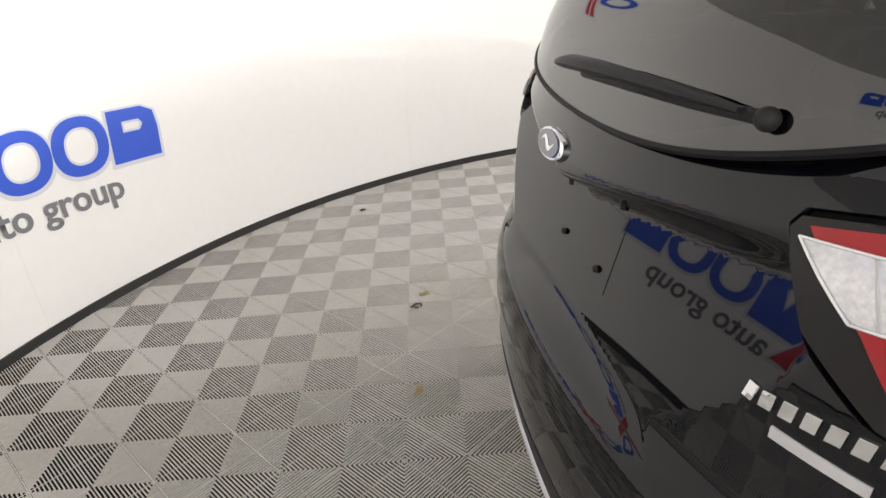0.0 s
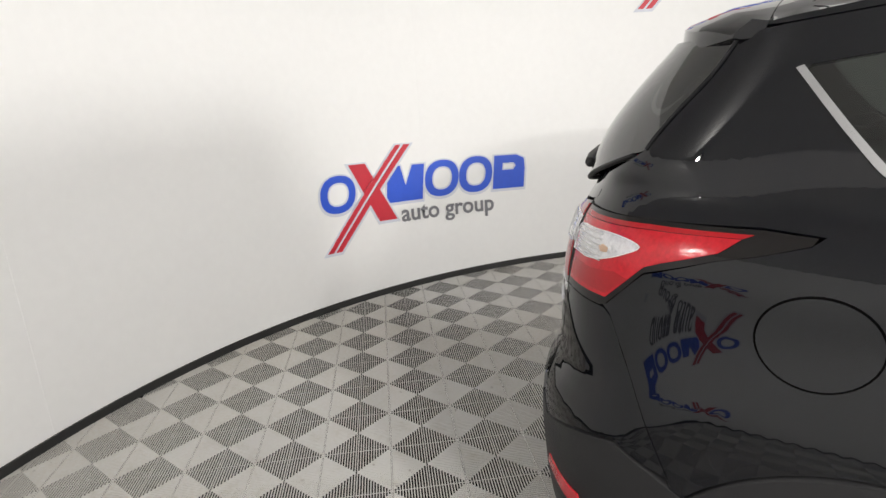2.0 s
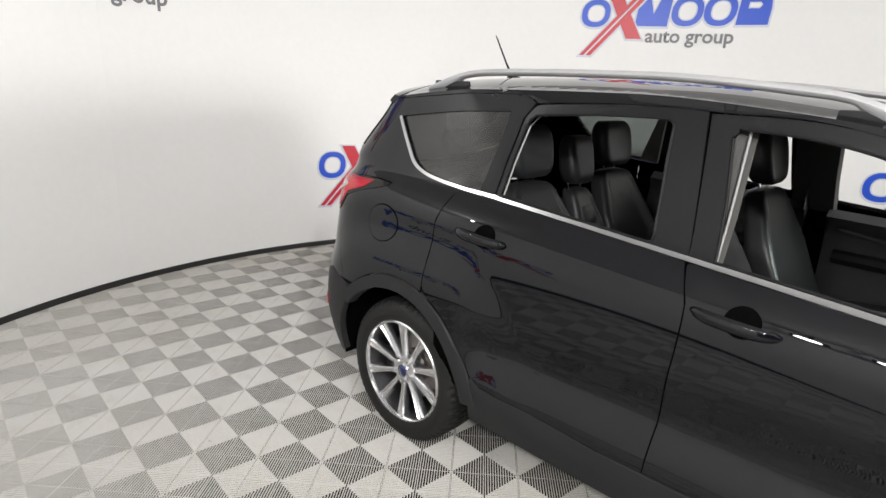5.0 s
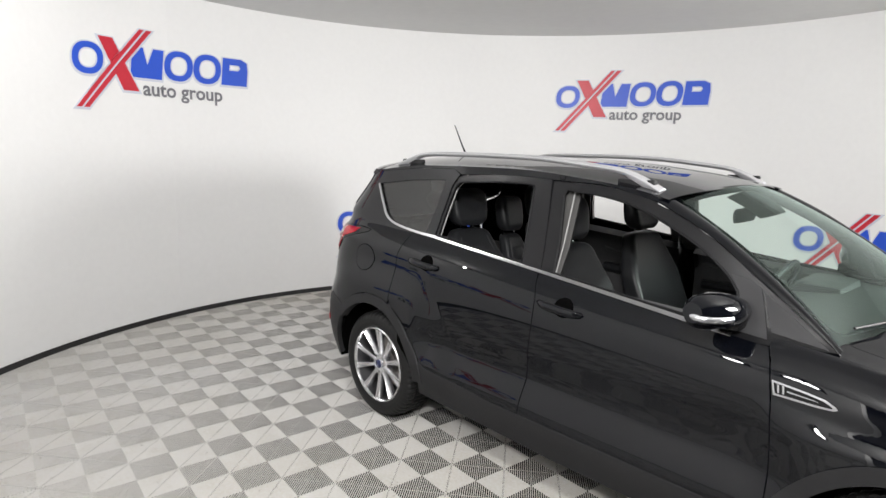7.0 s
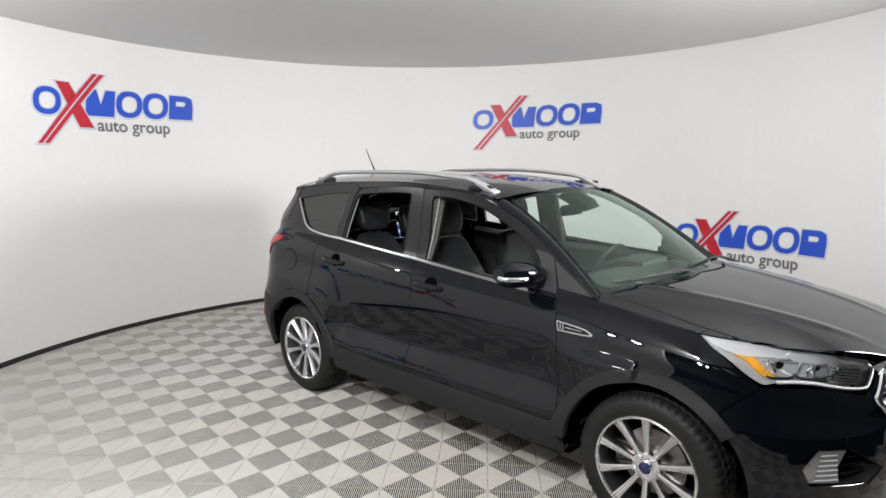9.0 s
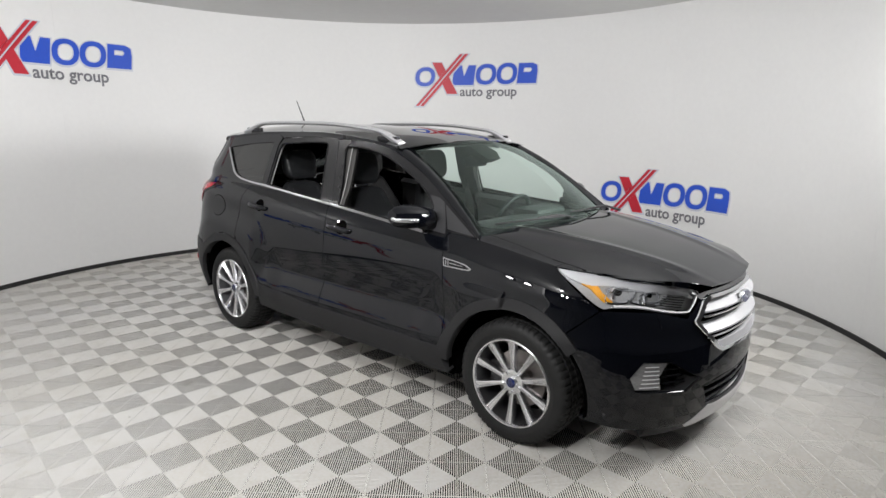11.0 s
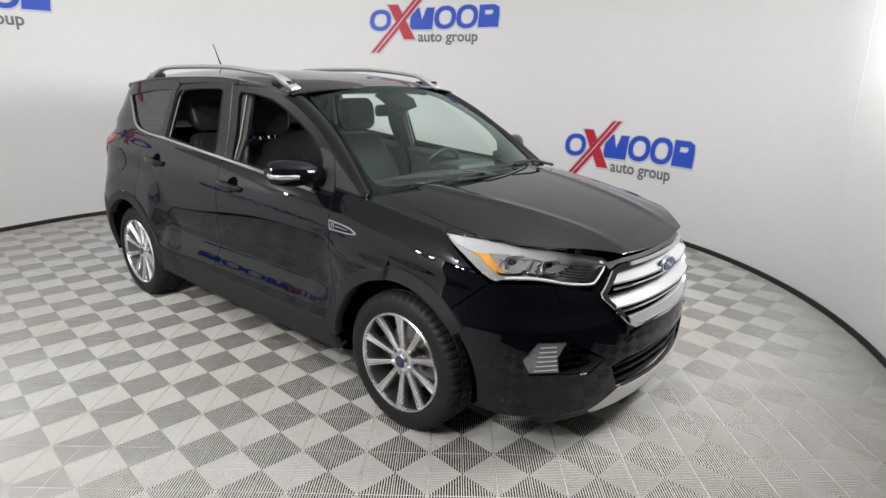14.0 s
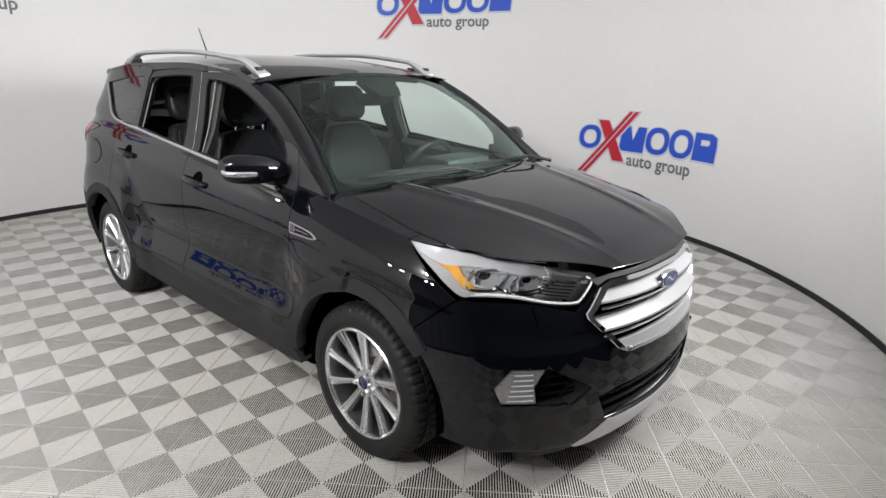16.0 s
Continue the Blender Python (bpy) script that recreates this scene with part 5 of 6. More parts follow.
    box(bm, (-0.175, -0.045, -0.06), (-0.095, 0.03, 0.07), 0.012)
    put("brake_caliper", bm, ALLOYDARK, wheel)
    bm = bmesh.new()
    lathe(bm, [(0.001, 0.06), (0.2, 0.06)], 40)
    put("wheel_backing", bm, DARK, wheel)
    return wheel


for x in (FWX, RWX):
    for s in (-1, 1):
        build_wheel(x, s)
        bm = bmesh.new()
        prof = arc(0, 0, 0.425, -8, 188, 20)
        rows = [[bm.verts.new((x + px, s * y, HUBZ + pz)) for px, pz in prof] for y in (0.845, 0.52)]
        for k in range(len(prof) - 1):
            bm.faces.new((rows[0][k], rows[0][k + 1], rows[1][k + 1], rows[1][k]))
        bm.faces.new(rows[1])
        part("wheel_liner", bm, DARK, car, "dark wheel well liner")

# underside blocks that shut out light, and added dark sheets that keep gaps black
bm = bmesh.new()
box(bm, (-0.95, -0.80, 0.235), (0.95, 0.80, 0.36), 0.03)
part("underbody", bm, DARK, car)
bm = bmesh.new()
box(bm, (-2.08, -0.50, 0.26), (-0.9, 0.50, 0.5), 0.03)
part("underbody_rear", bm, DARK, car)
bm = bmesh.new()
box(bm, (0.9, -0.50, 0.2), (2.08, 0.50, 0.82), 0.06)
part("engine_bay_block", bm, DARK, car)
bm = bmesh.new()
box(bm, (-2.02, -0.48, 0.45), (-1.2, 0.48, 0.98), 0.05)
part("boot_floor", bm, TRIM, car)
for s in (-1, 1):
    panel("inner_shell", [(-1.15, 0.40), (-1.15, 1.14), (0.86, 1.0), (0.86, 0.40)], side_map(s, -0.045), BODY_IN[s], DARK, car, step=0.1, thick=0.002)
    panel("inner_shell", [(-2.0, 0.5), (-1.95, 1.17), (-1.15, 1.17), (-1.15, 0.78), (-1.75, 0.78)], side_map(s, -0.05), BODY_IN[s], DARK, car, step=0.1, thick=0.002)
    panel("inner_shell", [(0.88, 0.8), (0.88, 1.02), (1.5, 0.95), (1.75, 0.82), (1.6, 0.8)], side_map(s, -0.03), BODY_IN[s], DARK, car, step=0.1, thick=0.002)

# ---- cabin ----
bm = bmesh.new()
box(bm, (-1.3, -0.72, 0.36), (0.95, 0.72, 0.42), 0.02)
part("cabin_floor", bm, TRIM, car, "dark carpeted cabin floor")
# dashboard
bm = bmesh.new()
rings = []
for k in range(17):
    y = -0.70 + 1.4 * k / 16
    q = 1 - (y / 0.7) ** 2
    rings.append([(1.02 + 0.16 * q, y, 1.03 + 0.03 * q), (0.80, y, 1.045 + 0.02 * q), (0.62, y, 1.02 + 0.02 * q), (0.56, y, 0.95), (0.62, y, 0.80), (0.72, y, 0.62), (1.0, y, 0.60)])
loft(bm, rings)
part("dashboard", bm, TRIM, car, "charcoal dashboard", soft=50)
bm = bmesh.new()
box(bm, (0.60, 0.20, 1.0), (0.82, 0.56, 1.09), 0.03)
part("instrument_hood", bm, TRIM, car)
bm = bmesh.new()
box(bm, (-0.2, -0.11, 0.40), (0.66, 0.11, 0.72), 0.04)
part("centre_console", bm, TRIM, car)
bm = bmesh.new()
box(bm, (0.555, -0.13, 0.86), (0.575, 0.13, 1.02), 0.01, pose(0, 0, 0, 0, -15, 0))
part("dash_screen", bm, GLOSSBLACK, car)
panel("pale_sticker", [(1.045, -0.50), (1.085, -0.48), (1.085, -0.40), (1.045, -0.42)], lambda x, y: Vector((x - 0.01, y, 1.062)), (0, 0, -1), mat("pale_paper", (0.5, 0.62, 0.66), 0.5), car, "small pale tag on the dashboard", step=0.03, thick=0.003)
# steering wheel, on the left
steer = new("steering_wheel")
steer.parent = car
m = Matrix.Translation((0.47, 0.37, 0.985)) @ pose(0, 0, 0, 0, -65, 0)
bm = bmesh.new()
tube(bm, [(0.185 * math.cos(radians(a)), 0.185 * math.sin(radians(a)), 0) for a in range(0, 361, 10)], 0.016, 10)
bmesh.ops.transform(bm, matrix=m, verts=bm.verts)
part("wheel_ring", bm, LEATHER, steer)
bm = bmesh.new()
box(bm, (-0.07, -0.075, -0.03), (0.06, 0.075, 0.02), 0.02)
for a in (0, 90, 270):
    c, n = math.cos(radians(a + 180)), math.sin(radians(a + 180))
    tube(bm, [(0.05 * c, 0.05 * n, 0), (0.18 * c, 0.18 * n, 0)], 0.014, 8)
bmesh.ops.transform(bm, matrix=m, verts=bm.verts)
part("wheel_boss", bm, TRIM, steer)
# inside mirror and sensor housing
bm = bmesh.new()
loft(bm, [[(0.42 + 0.012 * math.cos(radians(a)) * q, y, 1.415 + 0.036 * q * math.sin(radians(a))) for a in range(0, 360, 30)] for y, q in ((-0.12, 0.6), (-0.11, 0.95), (0.0, 1.0), (0.11, 0.95), (0.12, 0.6))])
part("inside_mirror", bm, TRIM, car, "black inside mirror")
bm = bmesh.new()
loft(bm, [[(x + 0.02, y, z), (x + 0.02, -y, z), (x - 0.05, -y * 0.7, z - 0.03), (x - 0.05, y * 0.7, z - 0.03)] for x, y, z in ((0.40, 0.09, 1.53), (0.50, 0.10, 1.485), (0.56, 0.07, 1.44))])
part("sensor_housing", bm, TRIM, car)


def seat(x, y, name, wide=0.50, back_top=1.22, head=True, tilt=18):
    """A car seat with cushion, backrest with side bolsters, and headrest."""
    st = new(name)
    st.parent = car
    t = math.tan(radians(tilt))
    bm = bmesh.new()
    rings = []
    for k in range(11):
        q = k / 10
        w = wide * (0.90 + 0.10 * math.sin(math.pi * q))
        h = 0.11 + 0.02 * math.sin(math.pi * q)
        cx, cz = x + 0.10 + 0.50 * q, 0.60 + 0.05 * q
        prof = [(cx, y + p[0], cz + p[1] + 0.035 * (abs(p[0]) / (w / 2)) ** 4 * (1 if p[1] > 0 else 0)) for p in rounded(w, h * (1 - 0.5 * max(0, q - 0.85) / 0.15), 0.035)]
        rings.append(prof)
    loft(bm, rings)
    part("seat_cushion", bm, LEATHER, st)
    base = 0.62

    def back(q, k):
        """Width, depth and middle of the backrest at a share q of its height."""
        w = wide * (1.0 - 0.36 * ease((q - 0.52) / 0.52) - 0.10 * max(0, 0.3 - q))
        d = 0.135 - 0.05 * q
        return w * k, d * k, x + 0.10 - t * (back_top - base) * q

    bm = bmesh.new()
    rings = []
    for q, k in [(j / 14 * 0.93, 1.0) for j in range(15)] + [(0.965, 0.93), (0.987, 0.78), (1.0, 0.5)]:
        w, d, cx = back(q, k)
        prof = []
        for p in rounded(w, d, min(0.045, d * 0.46), 6):
            bol = 0.060 * min(abs(p[0]) / (w / 2), 1.0) ** 3 * (1 if p[1] > 0 else 0.1) * (1 - 0.75 * q)
            prof.append((cx + p[1] + bol, y + p[0], base + (back_top - base) * q))
        rings.append(prof)
    loft(bm, rings)
    rest = part("backrest", bm, LEATHER, st)
    # stitched pads up the middle of the backrest
    edges = (0.10, 0.30, 0.48, 0.66, 0.88)
    for q0, q1 in zip(edges, edges[1:]):
        bm = bmesh.new()
        rings = []
        for j in range(9):
            f = j / 8
            q = q0 + 0.012 + (q1 - q0 - 0.024) * f
            w, d, cx = back(q, 1.0)
            puff = 0.016 * (1 - abs(2 * f - 1) ** 4)
            half_w = w * 0.31
            rings.append([(cx + d / 2 - 0.012, y - half_w, base + (back_top - base) * q)]
                         + [(cx + d / 2 - 0.004 + puff * (1 - abs(i / 5) ** 4), y + half_w * i / 5, base + (back_top - base) * q) for i in range(-5, 6)]
                         + [(cx + d / 2 - 0.012, y + half_w, base + (back_top - base) * q)])
        loft(bm, rings)
        part("pad", bm, LEATHER, rest)
    for side in (-1, 1):
        bm = bmesh.new()
        line = []
        for j in range(13):
            q = 0.08 + 0.84 * j / 12
            w, d, cx = back(q, 1.0)
            line.append((cx + d / 2 + 0.060 * 0.70**3 * (1 - 0.75 * q) + 0.001, y + side * w * 0.35, base + (back_top - base) * q))
        tube(bm, line, 0.0028, 6)
        part("seam", bm, SEAMGREY, rest, "grey stitched seam")
    if head:
        hx = x + 0.10 - t * (back_top - base)
        bm = bmesh.new()
        rings = []
        full = min(0.29, wide * 0.85)
        for j in range(15):
            q = j / 14
            swell = (1 - abs(2 * q - 1) ** 5) ** 0.5 if 0 < j < 14 else 0.35
            w = full * (0.80 + 0.20 * math.sin(math.pi * (0.15 + 0.6 * q))) * (0.55 + 0.45 * swell)
            d = 0.115 * (0.5 + 0.5 * swell) * (1 - 0.25 * q)
            rings.append([(hx + 0.012 - 0.03 * q + p[1] + 0.012 * (abs(p[0]) / (w / 2)) ** 2 * (p[1] > 0), y + p[0], back_top + 0.025 + 0.225 * q) for p in rounded(w, d, d * 0.45, 6)])
        loft(bm, rings)
        hr = part("headrest", bm, LEATHER, st)
        for dy in (-0.055, 0.055):
            bm = bmesh.new()
            tube(bm, [(hx, y + dy, back_top - 0.04), (hx, y + dy, back_top + 0.06)], 0.006, 8)
            part("headrest_post", bm, CHROME, hr)
    return st


for y in (-0.37, 0.37):
    seat(-0.25, y, "front_seat", 0.52, 1.21)
for y, w in ((-0.36, 0.46), (0.0, 0.24), (0.36, 0.46)):
    seat(-0.98, y, "rear_seat", w, 1.20 if y else 1.14, tilt=22)
for s in (-1, 1):
    # pillar linings and belts
    bm = bmesh.new()
    loft(bm, [[(x, s * (half(x, z) - d), z) for x, d in ((-0.31, 0.03), (-0.30, 0.07), (-0.115, 0.085), (-0.105, 0.06), (-0.15, 0.03))] for z in (1.08, 1.25, 1.4, 1.53)])
    part("pillar_lining", bm, PILLARGREY, car, "grey inner pillar lining")
    for edge in ([(-0.118, z) for z in (1.12, 1.25, 1.38, 1.51)], [(-0.930, 1.205), (-0.917, 1.33), (-0.886, 1.47), (-0.852, 1.510)]):
        bm = bmesh.new()
        tube(bm, [(x, s * (half(x, z) - (0.030 if x > -0.5 else 0.020)), z) for x, z in edge], 0.004 if edge[0][0] > -0.5 else 0.0035, 6)
        part("door_seal", bm, SEALGREY, car, "pale grey seal round the door opening")
    bm = bmesh.new()
    tube(bm, [(-0.21, s * 0.655, 1.40), (-0.23, s * 0.69, 1.1), (-0.22, s * 0.73, 0.6)], 0.022, 6, 0.15)
    part("seat_belt", bm, TRIM, car)
    panel("pillar_cover", [(-1.0, 1.22), (-0.94, 1.50), (-0.83, 1.55), (-0.96, 1.53), (-1.1, 1.24)], side_map(s, -0.05), (0, s, 0), PALE, car, "pale inner pillar cover", step=0.06, thick=-0.02)

# the body sits a little off the axis of its right flank
for ob in car.children_recursive:
    if ob.type == "MESH":
        for v in ob.data.vertices:
            v.co.y += 0.045 * (1 + v.co.y / 0.87)

# ---- the floor: snap-together tiles with nested square ribs ----
TILE_S, TILE_A, TILE_O = 0.2848, 39.78, (-2.689, -1.5216)
RINGS = 13


def tile_mesh():
    """One tile about its middle: nested square ribs over dark slots, and two cross bars."""
    vs, fs = [], []
    pitch = TILE_S / 2 / RINGS

    def corner(r_out, r_in, turn):
        # a quarter of one square rib, open where the cross bars run
        k = len(vs)
        c, n = ((1, 0), (0, 1), (-1, 0), (0, -1))[turn]
        for z in (0.0, -0.005):
            for x, y in ((r_out, 0.0033), (r_out, r_out), (0.0033, r_out), (0.0033, r_in), (r_in, r_in), (r_in, 0.0033)):
                vs.append((c * x - n * y, n * x + c * y, z))
        fs.append((k, k + 1, k + 4, k + 5))
        fs.append((k + 1, k + 2, k + 3, k + 4))
        for q in range(6):
            fs.append((k + q, k + 6 + q, k + 6 + (q + 1) % 6, k + (q + 1) % 6))

    for i in range(RINGS):
        out = TILE_S / 2 - (i + 0.255) * pitch
        for turn in range(4):
            if out - pitch * 0.35 > 0.004:
                corner(out, out - pitch * 0.35, turn)
    for turn in (0, 1):
        k = len(vs)
        h, w = TILE_S / 2 - 0.0005, 0.0020
        pts = [(-h, -w, -0.0022), (h, -w, -0.0022), (h, w, -0.0022), (-h, w, -0.0022)]
        vs.extend([(y, x, z) if turn else (x, y, z) for x, y, z in pts])
        fs.append((k + 3, k + 2, k + 1, k) if turn else (k, k + 1, k + 2, k + 3))
    return vs, fs


TV, TF = tile_mesh()
bm = bmesh.new()
bmesh.ops.create_grid(bm, x_segments=4, y_segments=4, size=5.6, matrix=Matrix.Translation((0.2, -0.4, -0.024)))
floor = tagged(bm_object("floor", bm, UNDER), "pale grey ribbed plastic tile floor", "floor", kind="structure")
rib_tile = bpy.data.meshes.new("tile")
rib_tile.from_pydata(TV, [], TF)
rib_tile.materials.append(TILE)
rest_v, rest_f = [], []
ca, sa = math.cos(radians(TILE_A)), math.sin(radians(TILE_A))
spots = []
for i in range(-30, 45):
    for j in range(-30, 45):
        x = TILE_O[0] + TILE_S * (i * ca + j * sa)
        y = TILE_O[1] + TILE_S * (i * sa - j * ca)
        far = math.hypot(x - CX, y - CY)
        if far < R + 0.16:
            spots.append((x, y))
# the stretch beside the flank and round the front corner is laid tile by tile
near_tiles = sorted((min(math.hypot(x - px, y - py) for px, py in ((-3.0, -0.3), (-2.2, -1.2), (-1.0, -1.6), (0.2, -1.6), (1.3, -1.6), (2.2, -1.2), (2.6, -0.4))), x, y) for x, y in spots)
for n, (d, x, y) in enumerate(near_tiles):
    if n < 290:
        ob = new("tile", rib_tile)
        ob.matrix_basis = pose(x, y, 0.0004 * math.sin(37.0 * n), 0, 0, TILE_A)
        ob.parent = floor
    else:
        k = len(rest_v)
        rest_v.extend([(x + ca * a - sa * b, y + sa * a + ca * b, c) for a, b, c in TV])
        rest_f.extend([tuple(k + q for q in f) for f in TF])
me = bpy.data.meshes.new("tiles_beyond")
me.from_pydata(rest_v, [], rest_f)
me.materials.append(TILE)
ob = new("tiles_beyond", me)
ob.parent = floor
tagged(ob, "pale grey ribbed floor tiles", kind="stuff")

# scraps on the floor
for x, y, r, seed, ma in ((-2.385, 1.46, 0.035, 3, PLASTERBIT), (-2.33, 1.555, 0.02, 8, LEAFBIT), (-2.425, 0.834, 0.04, 5, LEAFBIT), (-2.627, 2.80, 0.02, 4, PLASTERBIT)):
    rnd = random.Random(seed)
    bm = bmesh.new()
    for k in range(7):
        a, d = rnd.uniform(0, 360), rnd.uniform(0.0, r)
        before = set(bm.verts)
        w = rnd.uniform(0.007, 0.016)
        loft(bm, [[(w * q * math.cos(radians(c)), 0.6 * w * q * math.sin(radians(c)) + 0.004 * q * math.sin(radians(3 * c)), z) for c in range(0, 360, 45)] for z, q in ((0.0, 1.0), (0.0025, 0.9), (0.003, 0.3))])
        bmesh.ops.transform(bm, matrix=pose(x + d * math.cos(a), y + d * math.sin(a), 0.003, rnd.uniform(-18, 18), rnd.uniform(-18, 18), a), verts=[v for v in bm.verts if v not in before])
    tagged(bm_object("litter", bm, ma), "small torn scrap lying on the floor tiles", "litter")

# wall joints
for a in (38.0, 76.7, 115.4, 154.0, 192.7, 231.4, 270.1):
    bm = bmesh.new()
    ring_wall(bm, R - 0.0016, R - 0.0002, 0.046, H - 0.002, a, a + 0.10, 1)
    tagged(bm_object("wall_joint", bm, WALL), "fine upright joint in the white wall covering", "trim", kind="structure")


# ---- wall signs: plain shapes, on the curve of the wall ----
def wall_at(a0, z0, lift):
    lean = -0.04 if a0 == 166.45 else 0.0  # this one was hung askew
    return lambda x, z: Vector((CX + (R - lift) * math.cos(radians(a0) - x / R), CY + (R - lift) * math.sin(radians(a0) - x / R), z0 + z + lean * x))


def slant(pts, k=0.10, base=0.29):
    return [(x + k * (z - base), z) for x, z in pts]


def oval(cx, cz, rx, rz, n=36, power=2.3):
    return [(cx + rx * math.copysign(abs(math.cos(t)) ** (2 / power), math.cos(t)), cz + rz * math.copysign(abs(math.sin(t)) ** (2 / power), math.sin(t)))
            for t in (2 * math.pi * k / n for k in range(n))]


def grown(poly, d):
    """The outline moved outwards by d."""
    area = sum(p[0] * q[1] - q[0] * p[1] for p, q in zip(poly, poly[1:] + poly[:1]))
    sign = 1 if area > 0 else -1
    out = []
    for i, p in enumerate(poly):
        a, b = poly[i - 1], poly[(i + 1) % len(poly)]
        e, g = Vector((p[0] - a[0], p[1] - a[1])), Vector((b[0] - p[0], b[1] - p[1]))
        if e.length < 1e-6 or g.length < 1e-6:
            continue
        e.normalize(), g.normalize()
        m = Vector((e.y + g.y, -e.x - g.x)) * sign
        if m.length < 1e-6:
            continue
        m.normalize()
        k = min(2.2, 1 / max(0.35, m.dot(Vector((e.y, -e.x)) * sign)))
        out.append((p[0] + m.x * d * k, p[1] + m.y * d * k))
    return out


RING1 = (slant(oval(0.135, 0.395, 0.137, 0.128)), slant(oval(0.137, 0.395, 0.083, 0.080)))
BLOCK1 = (slant([(0.525, 0.285), (0.53, 0.545), (0.63, 0.545), (0.68, 0.40), (0.73, 0.545), (0.83, 0.545), (0.825, 0.285)]), None)
RING2 = (slant(oval(0.985, 0.425, 0.143, 0.136)), slant(oval(0.987, 0.425, 0.084, 0.086)))
RING3 = (slant(oval(1.275, 0.430, 0.143, 0.138)), slant(oval(1.277, 0.430, 0.084, 0.088)))
BLOCK2 = (slant([(1.43, 0.30), (1.43, 0.56), (1.62, 0.56), (1.685, 0.53), (1.70, 0.45), (1.70, 0.30)]), slant([(1.505, 0.50), (1.60, 0.50), (1.62, 0.475), (1.60, 0.445), (1.505, 0.445)]))
BAR_A = [(0.245, 0.585), (0.375, 0.585), (0.60, 0.165), (0.455, 0.165)]
BAR_B = [(0.015, 0.0), (0.125, 0.0), (0.745, 0.695), (0.63, 0.695)]
BAR_B1 = [(0.015, 0.0), (0.058, 0.0), (0.672, 0.695), (0.63, 0.695)]
BAR_B2 = [(0.078, 0.0), (0.125, 0.0), (0.745, 0.695), (0.694, 0.695)]


def sign_words():
    cu = bpy.data.curves.new("words", "FONT")
    cu.body, cu.size, cu.resolution_u, cu.offset = "auto group", 0.178, 4, 0.0035
    tmp = bpy.data.objects.new("words", cu)
    scene.collection.objects.link(tmp)
    me = bpy.data.meshes.new_from_object(tmp.evaluated_get(bpy.context.evaluated_depsgraph_get()))
    bpy.data.objects.remove(tmp)
    return me


WORDS = sign_words()


def build_sign(a0, z0, label):
    sg = tagged(new("wall_sign"), label, "sign", group="wall signs")
    inward = Vector((math.cos(radians(a0)), math.sin(radians(a0)), 0))
    for name, (outer, hole), ma in (("ring", RING1, BLUE), ("notched_block", BLOCK1, BLUE), ("ring", RING2, BLUE), ("ring", RING3, BLUE), ("holed_block", BLOCK2, BLUE)):
        panel("pale_border", [(x, z - 0.006) for x, z in grown(outer, 0.016)], wall_at(a0, z0, 0.0025), inward, HALO, sg, holes=[grown(hole, -0.012)] if hole else [], step=0.06, thick=0.002)
        panel(name, outer, wall_at(a0, z0, 0.005), inward, ma, sg, holes=[hole] if hole else [], step=0.06, thick=0.0045)
    for outline in (BAR_A, BAR_B):
        panel("pale_border", [(x, z - 0.006) for x, z in grown(outline, 0.016)], wall_at(a0, z0, 0.0055), inward, HALO, sg, step=0.08, thick=0.0054)
    panel("cross_bar", BAR_A, wall_at(a0, z0, 0.0075), inward, RED, sg, step=0.08, thick=0.006)
    panel("white_line", BAR_B, wall_at(a0, z0, 0.009), inward, HALO, sg, step=0.08, thick=0.006)
    for outline in (BAR_B1, BAR_B2):
        panel("cross_bar", outline, wall_at(a0, z0, 0.011), inward, RED, sg, step=0.08, thick=0.006)
    me = WORDS.copy()
    wide = max(v.co.x for v in me.vertices)
    at = wall_at(a0, z0, 0.006)
    for v in me.vertices:
        v.co = at(0.635 + v.co.x * 0.80 / wide, 0.138 + v.co.y)
    me.materials.clear()
    me.materials.append(GREY)
    ob = new("lettering", me)
    ob.parent = sg
    return sg


for a0, z0, label in ((206.0, 1.955, "high blue and red vinyl wall sign on the white wall"), (166.45, 0.405, "low blue and red vinyl wall sign above the floor"),
                      (128.0, 1.925, "high blue and red vinyl wall sign over the car"), (89.0, 0.475, "low blue and red vinyl wall sign beside the bonnet"),
                      (245.0, 0.46, "low blue and red vinyl wall sign facing the flank")):
    build_sign(a0, z0, label)

# ---- what lies beyond the opening: a plain dark hall ----
for name, lo, hi in (("wall_east", (5.8, -6.2, -0.1), (6.0, 5.4, 4.2)), ("wall_south", (-6.2, -6.2, -0.1), (6.0, -6.0, 4.2)), ("wall_west", (-6.2, -6.2, -0.1), (-6.0, 5.4, 4.2)), ("wall_north", (-6.2, 5.2, -0.1), (6.0, 5.4, 4.2))):
    bm = bmesh.new()
    box(bm, lo, hi)
    tagged(bm_object(name, bm, OUTER), "plain grey hall wall", "wall", kind="structure")
bm = bmesh.new()
box(bm, (-6.2, -6.2, 4.2), (6.0, 5.4, 4.3))
tagged(bm_object("ceiling_hall", bm, OUTER), "plain grey hall ceiling", "ceiling", kind="structure")
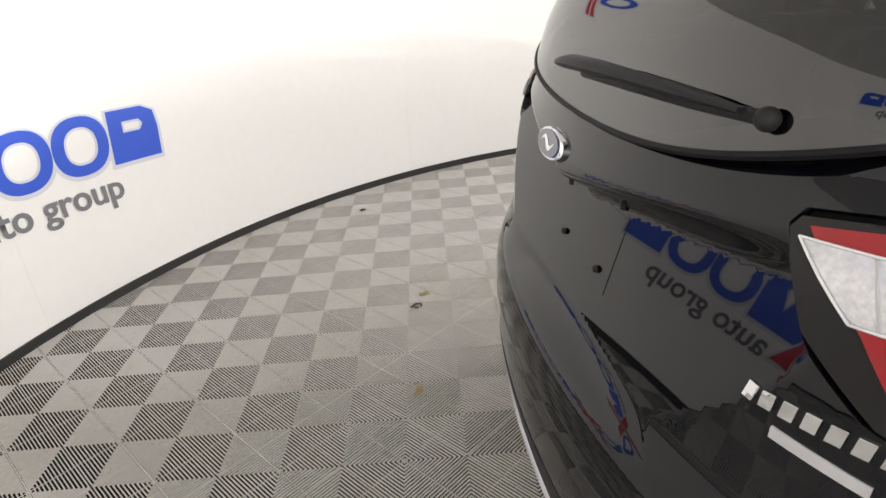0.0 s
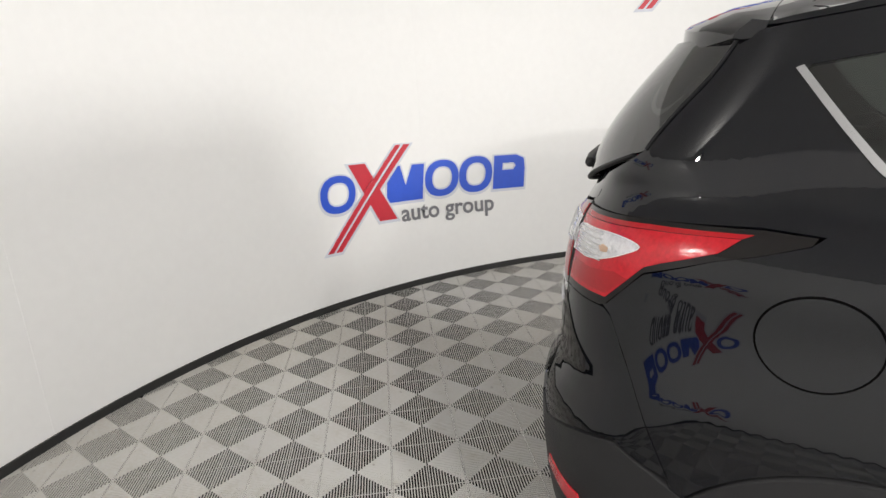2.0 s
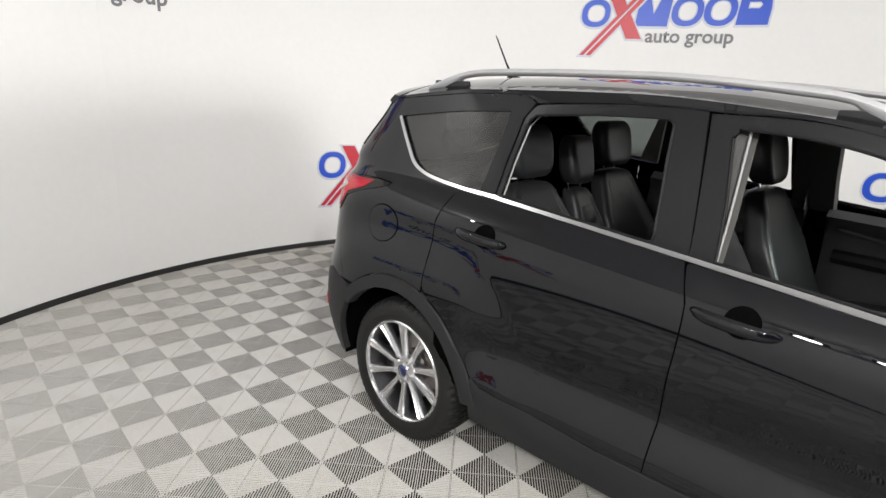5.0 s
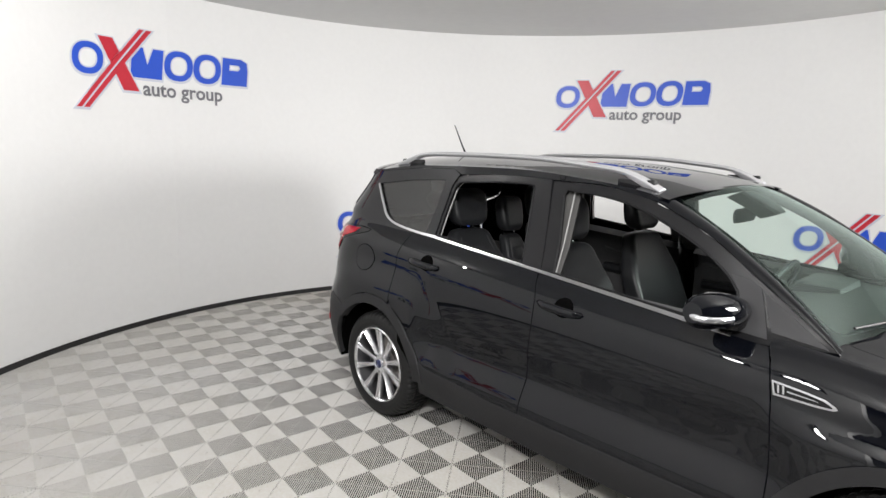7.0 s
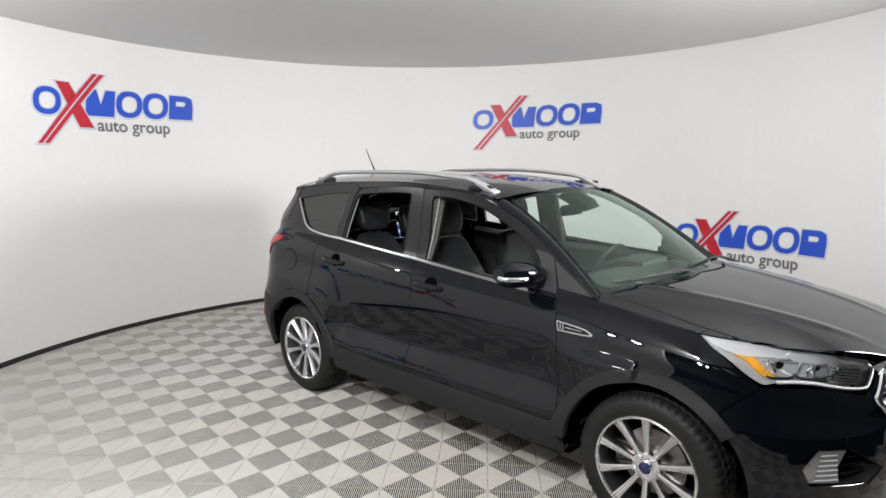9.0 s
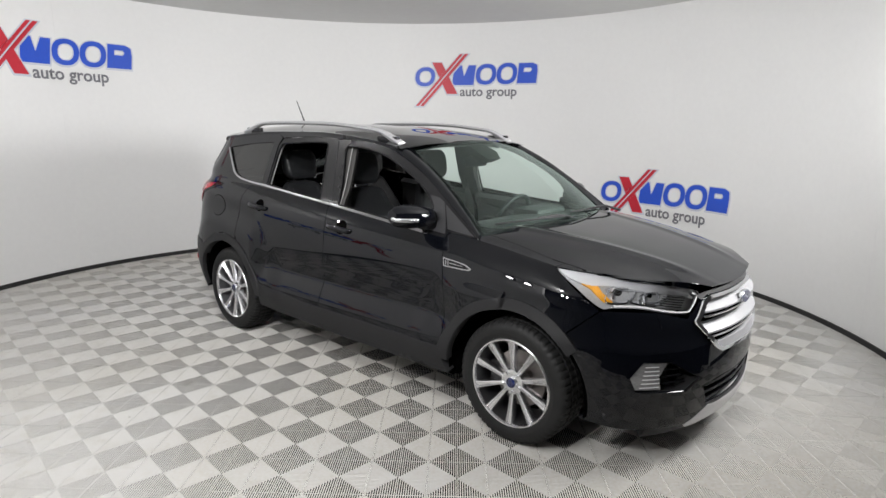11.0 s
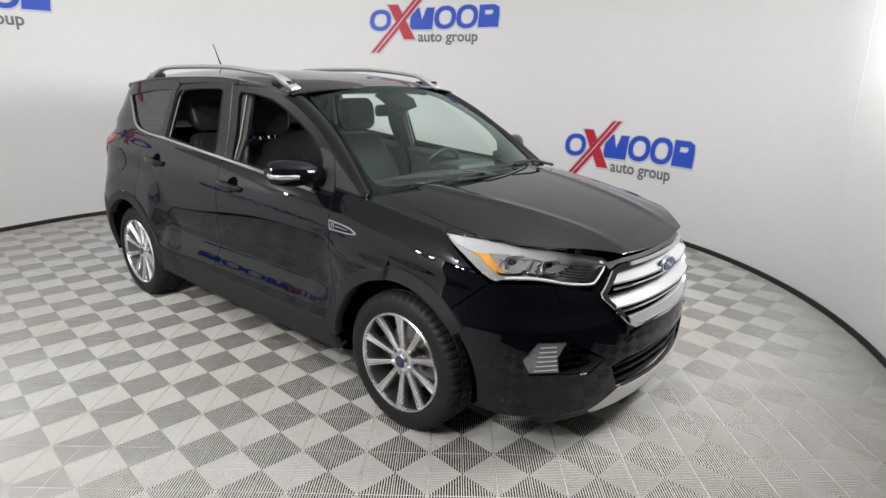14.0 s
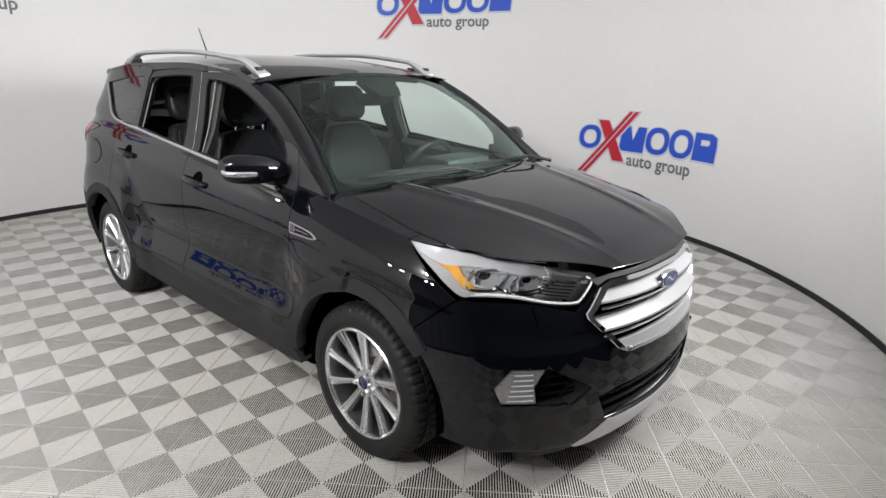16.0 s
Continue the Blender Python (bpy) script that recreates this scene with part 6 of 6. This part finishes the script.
bm = bmesh.new()
box(bm, (-6.2, -6.2, -0.2), (6.0, 5.4, -0.05))
tagged(bm_object("floor_hall", bm, UNDER), "dark hall floor", "floor", kind="structure")


# long ceiling lamps of the hall
LAMPWHITE = mat("lit_lamp_panel", (1.0, 0.97, 0.92), 0.5, vary=0.0, emit=14.0)
for x, y in ((3.2, -5.4), (4.6, -5.0), (5.3, -3.4), (3.9, -4.4), (5.2, -1.4), (5.0, 0.8)):
    hl = tagged(new("hall_lamp"), "slim white lit lamp on the dark hall ceiling", "lamp", group="hall lamps")
    bm = bmesh.new()
    box(bm, (x - 0.30, y - 0.07, 4.15), (x + 0.30, y + 0.07, 4.2), 0.008)
    bm_object("lamp_case", bm, BASE, hl)
    bm = bmesh.new()
    box(bm, (x - 0.27, y - 0.045, 4.136), (x + 0.27, y + 0.045, 4.1498), 0.004)
    bm_object("diffuser", bm, LAMPWHITE, hl, "glowing white diffuser")


# ---- lamp bodies of the floods and of the added fill lamps ----
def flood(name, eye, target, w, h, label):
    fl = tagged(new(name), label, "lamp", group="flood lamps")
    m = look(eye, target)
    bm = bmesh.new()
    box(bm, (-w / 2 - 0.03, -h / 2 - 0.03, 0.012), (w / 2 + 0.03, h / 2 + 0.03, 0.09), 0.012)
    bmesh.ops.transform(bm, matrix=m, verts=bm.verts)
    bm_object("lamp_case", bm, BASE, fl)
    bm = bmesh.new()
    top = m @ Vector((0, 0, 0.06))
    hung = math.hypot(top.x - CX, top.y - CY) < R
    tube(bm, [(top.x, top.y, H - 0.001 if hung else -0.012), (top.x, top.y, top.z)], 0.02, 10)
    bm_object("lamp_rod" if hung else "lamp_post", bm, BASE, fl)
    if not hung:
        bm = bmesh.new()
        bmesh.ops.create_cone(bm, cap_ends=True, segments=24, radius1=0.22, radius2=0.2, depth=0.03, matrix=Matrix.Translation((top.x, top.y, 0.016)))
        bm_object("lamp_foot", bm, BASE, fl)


for args in FLOODS_AND_FILLS:
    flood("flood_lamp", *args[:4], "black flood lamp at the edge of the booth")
